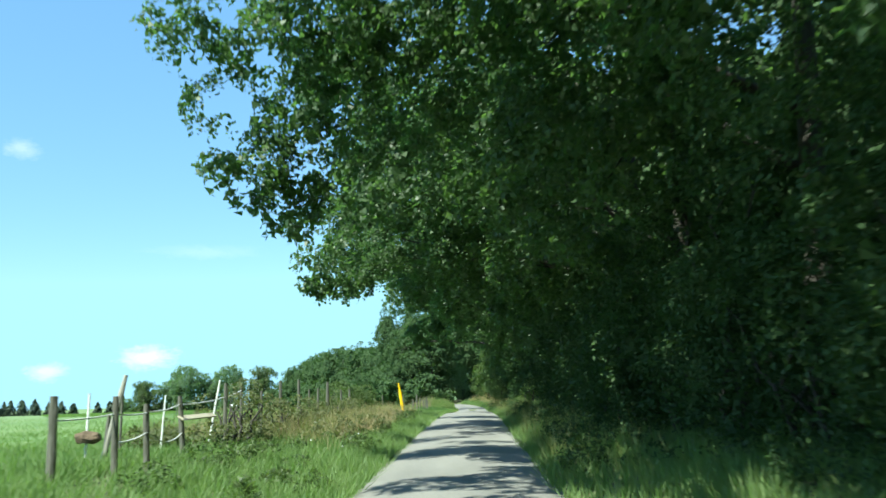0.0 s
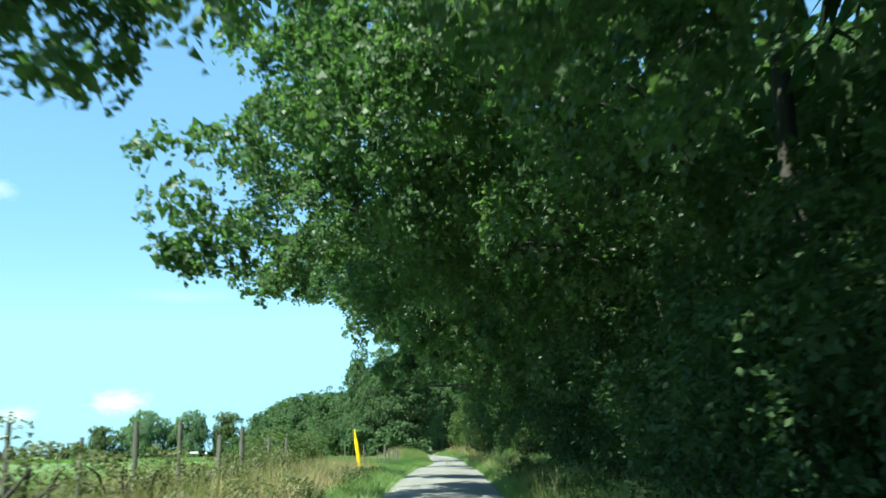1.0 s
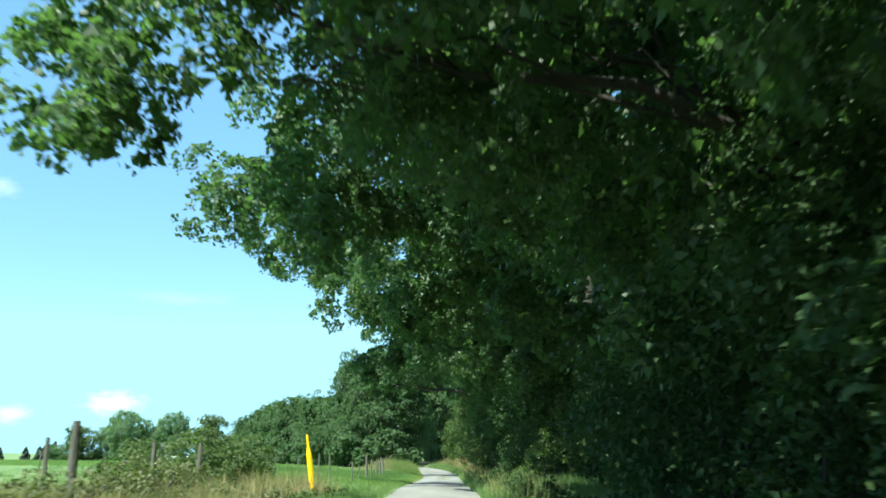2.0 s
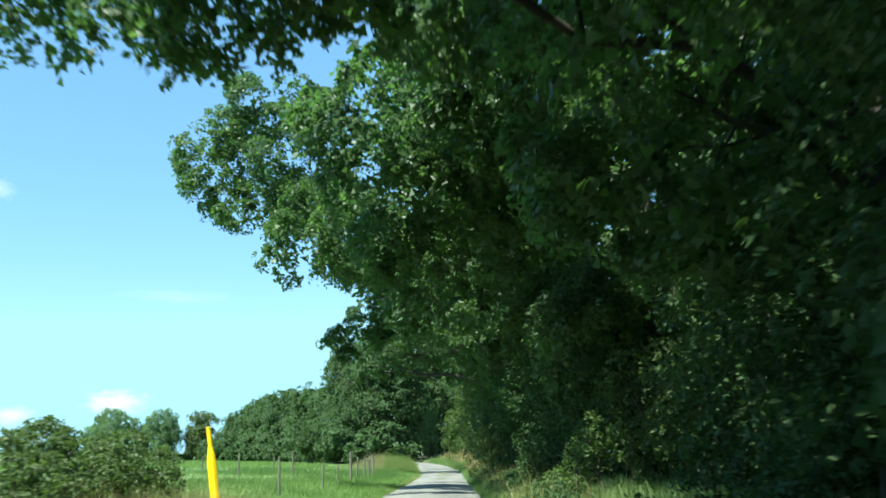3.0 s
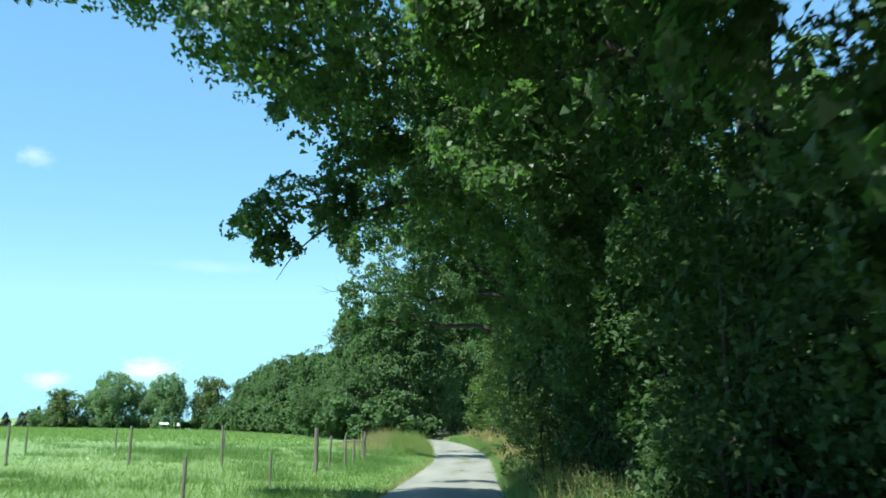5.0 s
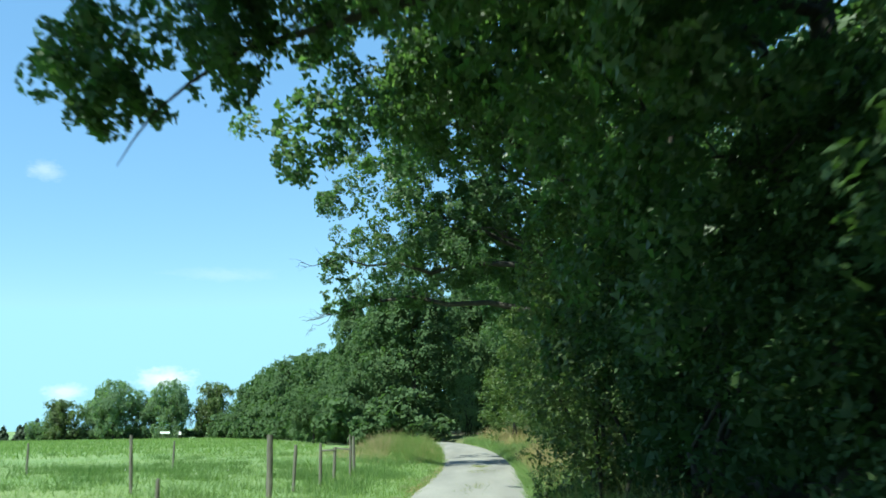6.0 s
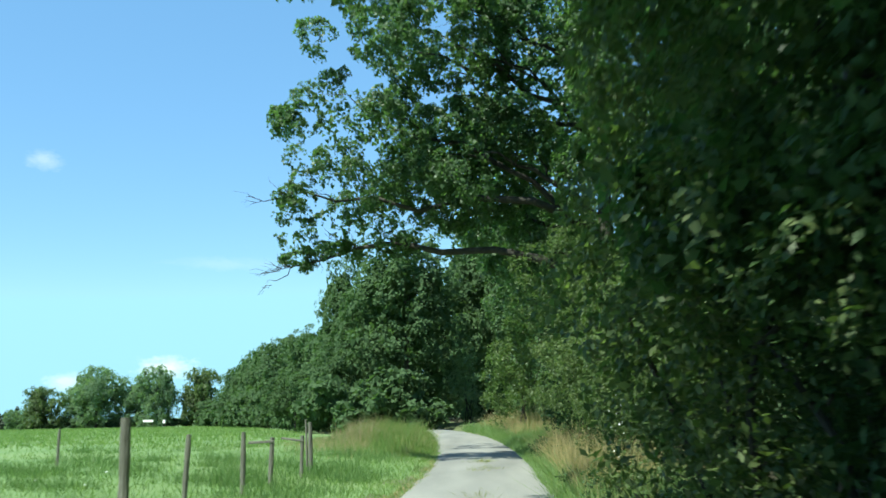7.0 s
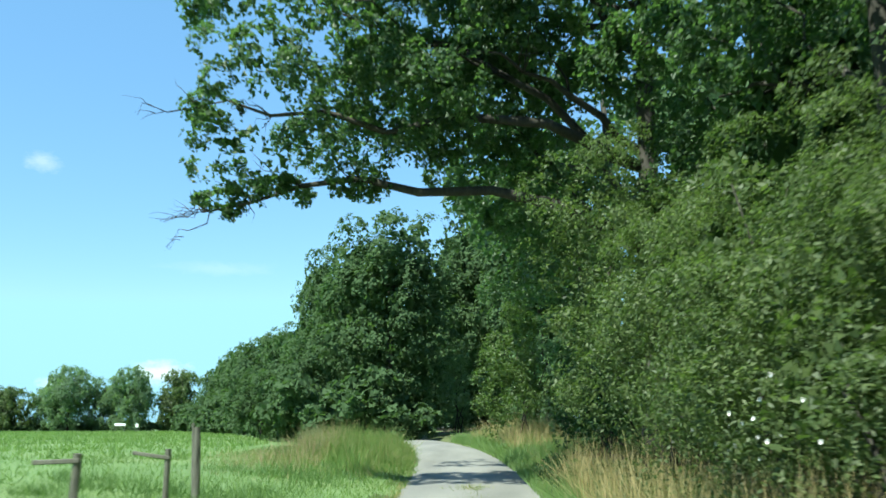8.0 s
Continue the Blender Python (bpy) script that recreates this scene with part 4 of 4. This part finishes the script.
def bm_mesh(name, bm, mat, smooth=False):
    me = bpy.data.meshes.new(name)
    bm.to_mesh(me)
    bm.free()
    me.materials.append(mat)
    if smooth:
        me.polygons.foreach_set("use_smooth", [True] * len(me.polygons))
    return me


for x, y, h, r, lean in ((-2.56, 59.5, 1.25, 0.032, (-0.03, 0)), (-2.32, 69.1, 1.0, 0.04, (0.02, 0)), (-2.52, 78.3, 0.9, 0.034, (0.02, 0)), (-2.51, 87.3, 1.62, 0.085, (0.0, 0)),
                         (-2.33, 89.75, 1.32, 0.05, (0.05, 0)), (-2.02, 92.9, 1.32, 0.055, (0, 0)),
                         (-1.97, 100.9, 1.52, 0.034, (-0.04, 0)), (-1.8, 100.5, 1.46, 0.065, (-0.03, 0)),
                         (-5.62, 85.9, 1.44, 0.045, (-0.04, 0)), (-8.36, 84.2, 1.28, 0.05, (0.02, 0)), (-11.2, 81.5, 1.25, 0.045, (0, 0)),
                         (-8.73, 99.2, 1.1, 0.04, (0.03, 0)), (-13.0, 96.1, 1.1, 0.04, (0, 0)), (-15.6, 92.6, 1.15, 0.04, (0, 0)), (-20.5, 91, 1.15, 0.04, (0, 0)), (-26, 90, 1.2, 0.04, (0.02, 0))):
    stake(x, y, h, r, lean=lean)


def rail_post(x, y, h, r, lean, length, tilt):
    """A gate post with a short board nailed on near its top."""
    root = empty("gate_post", Matrix.Translation((x, y, gz(x, y))))
    tagged(root, "short weathered post with a bent board nailed across its top", "gate post", "gate posts in the pasture")
    rng = np.random.default_rng(int(y * 10))
    v, f = tube([(lean * k / 5 * h, 0, -0.25 + (h + 0.25) * k / 5) for k in range(6)], [r * rng.uniform(0.92, 1.06) for _ in range(6)], 9, 0.08, rng)
    part("post", mesh_from("post", v, f, POSTWOOD), root)
    part("board", bm_mesh("board", box((length, 0.03, 0.06), (lean * h - length / 2 + 0.05, -r - 0.005, h - 0.1), (0, tilt, 0)), POSTWOOD), root)


rail_post(-1.9, 95.06, 1.15, 0.055, 0.05, 0.6, -2)
rail_post(-1.72, 98.3, 1.12, 0.05, 0.03, 0.62, 8)

# the old fence beside the verge
for x, y, h, r, lean in ((-5.6, 13.1, 1.3, 0.066, (0.01, 0)), (-5.05, 14.1, 1.25, 0.052, (0.0, 0)), (-6.25, 16.9, 0.95, 0.045, (0.10, 0)), (-4.8, 14.9, 1.15, 0.05, (-0.03, 0)), (-5.1, 18.1, 1.22, 0.05, (-0.08, 0)),
                         (-5.0, 21.0, 1.52, 0.05, (0.02, 0)), (-5.14, 23.4, 1.58, 0.04, (0, 0)), (-5.2, 26.2, 1.4, 0.04, (0.02, 0)), (-5.09, 28.8, 1.72, 0.05, (0, 0)), (-4.92, 31.4, 1.8, 0.055, (0, 0)),
                         (-4.67, 34.2, 1.5, 0.045, (0.02, 0)), (-4.65, 37.1, 1.72, 0.07, (0.0, 0)), (-5.6, 38.4, 1.5, 0.04, (0.01, 0)), (-4.6, 41.5, 1.5, 0.045, (0, 0)), (-4.7, 46.0, 1.5, 0.06, (0.02, 0))):
    stake(x, y, h, r, lean=lean)
stake(-6.9, 19.6, 1.6, 0.03, "thin dark fence rod bent at its top", (0.03, 0), kink=0.05)
stake(-6.1, 16.2, 1.62, 0.045, "bleached fence post leaning over", (0.26, 0.1), GREYWOOD)
stake(-6.25, 16.0, 1.3, 0.022, "white plastic electric fence stake", (0.05, 0), WHITE_POST, 7)
stake(-6.05, 19.6, 1.3, 0.022, "white plastic electric fence stake leaning", (0.09, 0), WHITE_POST, 7)
stake(-5.8, 22.5, 1.66, 0.026, "pale leaning fence pole", (0.2, 0), WHITE_POST, 7)


def tape(a, b, sag):
    pts = []
    for k in range(9):
        f = k / 8
        pts.append(Vector(a).lerp(Vector(b), f) - Vector((0, 0, sag * 4 * f * (1 - f))))
    v, f = tube(pts, [0.013] * 9, 5)
    ob = new("fence_tape", mesh_from("fence_tape", v, f, WHITE_POST))
    tagged(ob, "slack white electric fence tape between posts", "fence tape", "fence tapes")


def top(x, y, h):
    return (x, y, gz(x, y) + h)


tape(top(-5.6, 13.1, 0.95), top(-5.05, 14.1, 0.98), 0.02)
tape(top(-5.05, 14.1, 0.98), top(-4.8, 14.9, 1.0), 0.02)
tape(top(-5.05, 14.1, 0.55), top(-4.8, 14.9, 0.7), 0.05)
tape(top(-4.8, 14.9, 1.02), top(-5.2, 18.1, 1.05), 0.04)
tape(top(-4.8, 14.9, 0.68), top(-5.15, 18.1, 0.5), 0.16)
tape(top(-5.2, 18.1, 1.05), top(-5.0, 21.0, 1.2), 0.04)
tape(top(-5.0, 21.0, 1.2), top(-5.14, 23.4, 1.4), 0.02)
plank = new("plank", bm_mesh("plank", box((0.03, 3.4, 0.15), (0, 0, 0), (0, -55, 3)), PALEWOOD))
plank.matrix_basis = Matrix.Translation(top(-5.22, 19.6, 0.82))
tagged(plank, "pale sunlit plank fixed between two fence posts", "plank")
log = new("tree_stump", mesh_from("tree_stump", *tube([(-0.2, 0, 0), (-0.07, 0, 0.03), (0.09, 0, 0), (0.2, 0, 0.04)], [0.09, 0.11, 0.1, 0.07], 10, 0.2, np.random.default_rng(3)), LOGWOOD))
log.matrix_basis = Matrix.Translation(top(-6.15, 15.9, 0.52))
tagged(log, "small rough brown log propped among the fence stakes", "log")


def marker_post(x, y):
    """Flat yellow marker: a narrow neck over a broader blade."""
    root = empty("marker_post", pose(x, y, gz(x, y), 0, -8.0, 0))
    tagged(root, "bright yellow enamelled marker post leaning beside the lane", "marker post")
    prof = [(-0.3, 0.075), (1.25, 0.075), (1.36, 0.066), (1.52, 0.036), (1.84, 0.032)]
    bm = bmesh.new()
    rows = []
    for z, w in prof:
        ring = []
        for k in range(8):
            a = math.pi / 8 + k * math.pi / 4
            ring.append(bm.verts.new((w * math.cos(a) / math.cos(math.pi / 8), 0.6 * w * math.sin(a) / math.cos(math.pi / 8), z)))
        rows.append(ring)
    for p, q in zip(rows, rows[1:]):
        for k in range(8):
            bm.faces.new((p[k], p[(k + 1) % 8], q[(k + 1) % 8], q[k]))
    bm.faces.new(rows[-1])
    bm.faces.new(rows[0][::-1])
    part("blade", bm_mesh("blade", bm, YELLOW), root)
    part("cap", bm_mesh("cap", box((0.07, 0.045, 0.03), (0, 0, 1.85), bevel=0.008), YELLOW), root)


marker_post(-2.12, 49.4)

# brambles by the fence: a leafy thicket, and thinner ones half dried out
THICKET = ((-5.0, 54.6, 0.8, 1.2, 1.3), (-4.7, 52.6, 1.0, 1.5, 1.8), (-5.2, 50.4, 1.2, 1.5, 1.95), (-5.0, 47.6, 1.1, 1.6, 1.7), (-5.6, 44.8, 1.2, 1.8, 1.6))
THIN = ((-4.9, 21.6, 0.75, 1.1, 1.45), (-5.1, 24.0, 0.8, 1.3, 1.4), (-4.7, 27.0, 0.8, 1.4, 1.1), (-4.6, 30.2, 0.8, 1.5, 0.95), (-4.5, 33.4, 0.8, 1.5, 0.9), (-4.3, 36.6, 0.8, 1.5, 0.95), (-4.4, 39.8, 0.9, 1.5, 1.0), (-4.6, 42.6, 0.9, 1.4, 1.1))
for i, (x, y, rx, ry, h) in enumerate(THICKET):
    make_bush(800 + i, x, y, rx, ry, h, "dense leafy bramble thicket by the pasture fence", BUSH, 0.078, 0.9, 1.0, "bramble", "brambles by the fence", 3, 0.6, 0.7)
for i, (x, y, rx, ry, h) in enumerate(THIN):
    make_bush(810 + i, x, y, rx, ry, h, "thin half-dry bramble among the fence posts", BRAMBLE, 0.07, 0.4, 1.0, "bramble", "brambles by the fence", 8, 0.6, 0)

def weeds(name, seed, n, y0, y1, d0, d1, mat, label, h=0.45):
    """Low leafy weeds, many small tufts."""
    rng = np.random.default_rng(seed)
    y = rng.uniform(y0, y1, n)
    x = road_x(y) + rng.uniform(d0, d1, n)
    lobes = [(a, b, gz(a, b) + h * k * 0.5, 0.22 * k + 0.08, 0.25 * k + 0.08, h * 0.55 * k) for a, b, k in zip(x, y, rng.uniform(0.5, 1.4, n))]
    ob = new(name, leaves(rng, bough_leaves(rng, lobes, 0.085, 0.45, 0.3, 3.0, 0.4, 0.6), mat, name, 0.25, 0.45, True))
    tagged(ob, label, "weeds", kind="stuff")


weeds("verge_weeds", 61, 110, 20, 50, -8.5, -3.0, BRAMBLE, "scrubby olive weeds among the verge grass")
weeds("verge_weeds", 62, 55, 12, 50, -5.5, -2.2, BUSH, "low green weeds in the verge grass", 0.3)
weeds("verge_weeds", 63, 110, 14, 110, 2.2, 3.6, SHADED_HEDGE, "nettles and weeds below the hedge", 0.5)
weeds("verge_weeds", 64, 50, 88, 104, 2.3, 3.4, BUSH, "sunlit weeds in front of the bush", 0.5)

# ---- far signboard and car ----
def signboard(x, y, w, h, up):
    root = empty("signboard", Matrix.Translation((x, y, gz(x, y))))
    tagged(root, "small white signboard on two legs beyond the pasture", "signboard", "signboards")
    part("panel", bm_mesh("panel", box((w, 0.06, h), (0, 0, up + h / 2)), PAINT_WHITE), root)
    for s in (-1, 1):
        part("leg", bm_mesh("leg", box((0.06, 0.06, up + 0.2), (s * w * 0.4, 0.05, up / 2 - 0.1)), POSTWOOD), root)


signboard(-56.2, 247, 2.0, 0.42, 1.15)
signboard(-53.2, 247, 0.5, 0.6, 0.9)

# ---- dead lower limb of the oak at the bend, its twigs bare ----
def dead_limb(points, radii, twigs, seed):
    rng = np.random.default_rng(seed)
    v, f = tube(points, radii, 8, 0.08, rng)
    for _ in range(twigs):
        k = int(rng.integers(len(points) // 2, len(points)))
        a = Vector(points[k])
        b = a + Vector((rng.uniform(-1.3, 0.1), rng.normal() * 0.5, rng.normal() * 0.45))
        v2, f2 = tube(limb_points(rng, a, b, 4, 0.05, 0.3), [0.022, 0.018, 0.013, 0.009, 0.004], 5)
        for _ in range(3):
            c = b + Vector((rng.uniform(-0.5, 0.1), rng.normal() * 0.2, rng.normal() * 0.25))
            v3, f3 = tube(limb_points(rng, Vector(a).lerp(b, rng.uniform(0.4, 0.9)), c, 3, 0.05, 0.3), [0.012, 0.009, 0.006, 0.003], 4)
            n = len(v2)
            v2, f2 = v2 + v3, f2 + [tuple(q + n for q in w) for w in f3]
        n = len(v)
        v, f = v + v2, f + [tuple(q + n for q in w) for w in f2]
    return v, f


oak = [o for o in scene.objects if o.get("category") == "tree" and o.parent is None and abs(o.location.y - 108) < 0.1 and abs(o.location.x - 8.4) < 0.1][0]
for pts, rad, tw, sd in (
    ([(8.3, 108, 6.0), (6.0, 107.5, 7.2), (4.0, 107.2, 7.6), (2.0, 107, 7.5), (0.4, 107.2, 7.95), (-1.2, 107.4, 7.8), (-2.6, 107.6, 7.4), (-3.8, 107.8, 7.2)], [0.2, 0.17, 0.14, 0.12, 0.095, 0.07, 0.045, 0.015], 18, 41),
    ([(8.3, 108, 8.4), (5.5, 107, 9.4), (3.0, 106.6, 9.5), (1.2, 106.3, 8.95), (-0.4, 106, 9.45), (-1.8, 105.9, 9.3), (-2.9, 105.7, 9.65), (-3.9, 105.6, 9.4)], [0.17, 0.15, 0.12, 0.09, 0.07, 0.05, 0.03, 0.01], 10, 42)):
    o = np.array(oak.location)
    v, f = dead_limb([tuple(np.array(p) - o) for p in pts], rad, tw, sd)
    part("limb", mesh_from("limb", v, f, BARK, True), oak, "low spreading limb with bare dead twigs")

tree = [o for o in scene.objects if o.get("category") == "tree" and o.parent is None and abs(o.location.y - 75) < 0.1 and abs(o.location.x - 7.6) < 0.1][0]
o = np.array(tree.location)
v, f = dead_limb([tuple(np.array(p) - o) for p in ((4.5, 74.6, 8.2), (2.6, 74.3, 7.7), (0.9, 74.1, 7.1), (-0.3, 74, 6.7), (-0.9, 74, 6.3), (-1.35, 74, 5.9), (-1.6, 74, 5.55), (-1.8, 74, 5.2))], [0.1, 0.08, 0.06, 0.04, 0.028, 0.02, 0.012, 0.005], 0, 43)
part("limb", mesh_from("limb", v, f, BARK, True), tree, "bare dead twig hanging over the lane")

# white bindweed flowers on the sunlit bush
rf = np.random.default_rng(9)
bush = [o for o in scene.objects if o.get("label") == "large sunlit bush with pale narrow leaves"][0]
for k_flower in range(28):
    y = rf.uniform(90.5, 98) if k_flower % 3 else rf.normal(92.2, 0.8)
    p = Vector((float(road_x(y)) + HALF + rf.uniform(1.0, 1.7), y, gz(6, y) + rf.uniform(0.35, 1.9)))
    bm = bmesh.new()
    mid = bm.verts.new((0.03, 0, 0))
    ring = [bm.verts.new((-0.01 * (k % 2), 0.018 * math.cos(k * math.pi / 5), 0.025 * math.sin(k * math.pi / 5))) for k in range(10)]
    for k in range(10):
        bm.faces.new((mid, ring[k], ring[(k + 1) % 10]))
    fl = part("flower", bm_mesh("flower", bm, PAINT_WHITE), bush, "white bindweed flower")
    fl.matrix_basis = Matrix.Translation(p - bush.location) @ pose(0, 0, 0, 0, rf.uniform(-30, 30), rf.uniform(-10, 70))

x, y = scatter(rf, 60, 14, 46, -6, -2.2, 0.5, 0.5)
n = len(x)
c = np.stack([x, y, ground_z(x, y) + rf.uniform(0.18, 0.42, n)], -1)
fl = new("meadow_flowers", leaves(rf, (c, unit(np.array([0, -0.4, 1.0]) + rf.normal(size=(n, 3)) * 0.3), np.full(n, 0.04)), PAINT_WHITE, "meadow_flowers", 0.1, 0.9))
tagged(fl, "small white flowers scattered in the verge grass", "flowers", kind="stuff")
x, y = scatter(rf, 45, 66, 105, -22, -7, 0.5, 0.6)
n = len(x)
c = np.stack([x, y, ground_z(x, y) + rf.uniform(0.15, 0.3, n)], -1)
fl = new("meadow_flowers", leaves(rf, (c, unit(np.array([0, -0.4, 1.0]) + rf.normal(size=(n, 3)) * 0.3), np.full(n, 0.045)), PAINT_WHITE, "meadow_flowers", 0.1, 0.9))
tagged(fl, "small white flowers scattered in the pasture", "flowers", kind="stuff")


# ---- car at the bend ----
def plain_paint(name, col, rough, metal=0.0):
    m, n, l = material(name)
    p = n.new("ShaderNodeBsdfPrincipled")
    p.inputs["Base Color"].default_value, p.inputs["Roughness"].default_value, p.inputs["Metallic"].default_value = (*col, 1), rough, metal
    out = n.new("ShaderNodeOutputMaterial")
    l.new(p.outputs[0], out.inputs["Surface"])
    return m


CAR_PAINT = plain_paint("dark_blue_car_paint", (0.05, 0.06, 0.085), 0.22, 0.3)
CAR_GLASS = plain_paint("dark_car_glass", (0.02, 0.025, 0.03), 0.06)
RUBBER = plain_paint("black_rubber", (0.02, 0.02, 0.02), 0.8)
LAMP_GLASS = plain_paint("headlight_glass", (0.75, 0.77, 0.8), 0.1)


def loft(sections, mat, name):
    """A closed hull through rounded rectangles (y, half width, low z, high z)."""
    bm = bmesh.new()
    rows = []
    for y, w, z0, z1 in sections:
        c = min(0.12, (z1 - z0) * 0.3)
        rows.append([bm.verts.new(p) for p in ((-w + c, y, z0), (w - c, y, z0), (w, y, z0 + c), (w, y, z1 - c), (w - c, y, z1), (-w + c, y, z1), (-w, y, z1 - c), (-w, y, z0 + c))])
    for p, q in zip(rows, rows[1:]):
        for k in range(8):
            bm.faces.new((p[k], p[(k + 1) % 8], q[(k + 1) % 8], q[k]))
    bm.faces.new(rows[0][::-1])
    bm.faces.new(rows[-1])
    bmesh.ops.recalc_face_normals(bm, faces=bm.faces[:])
    return bm_mesh(name, bm, mat, False)


car = empty("car", pose(-2.6, 163, float(road_z(163)) + 0.03, 0, 0, 20))
tagged(car, "dark blue-grey car standing at the bend of the lane", "car")
part("body", loft([(-2.1, 0.7, 0.35, 0.75), (-2.0, 0.84, 0.25, 0.85), (-1.0, 0.88, 0.22, 0.98), (0.6, 0.9, 0.22, 1.02), (1.9, 0.88, 0.24, 1.02), (2.1, 0.8, 0.35, 0.95)], CAR_PAINT, "body"), car)
part("cabin", loft([(-1.0, 0.74, 0.95, 1.0), (-0.3, 0.72, 0.95, 1.46), (1.2, 0.72, 0.95, 1.5), (2.0, 0.74, 0.95, 1.05)], CAR_GLASS, "cabin"), car, "dark window glass")
part("roof", loft([(-0.25, 0.64, 1.44, 1.5), (0.4, 0.68, 1.46, 1.56), (1.25, 0.66, 1.47, 1.55)], CAR_PAINT, "roof"), car)
for sx in (-1, 1):
    part("headlight", bm_mesh("headlight", box((0.3, 0.1, 0.16), (sx * 0.6, -2.03, 0.68), (0, 0, sx * 12), 0.03), LAMP_GLASS), car, "clear headlight glass")
    part("mirror", bm_mesh("mirror", box((0.18, 0.1, 0.13), (sx * 0.98, -0.55, 1.05), (0, 0, 0), 0.03), CAR_PAINT), car)
    for yy in (-1.3, 1.35):
        wv, wf = tube([(sx * 0.7, yy, 0.32), (sx * 0.74, yy, 0.32), (sx * 0.88, yy, 0.32), (sx * 0.91, yy, 0.32)], [0.29, 0.32, 0.32, 0.29], 18)
        wheel = part("wheel", mesh_from("wheel", wv, wf, RUBBER, False), car, "black tyre")
        rv, rf2 = tube([(sx * 0.905, yy, 0.32), (sx * 0.92, yy, 0.32)], [0.2, 0.18], 14)
        part("rim", mesh_from("rim", rv, rf2, CAR_PAINT, False), wheel, "silver rim")
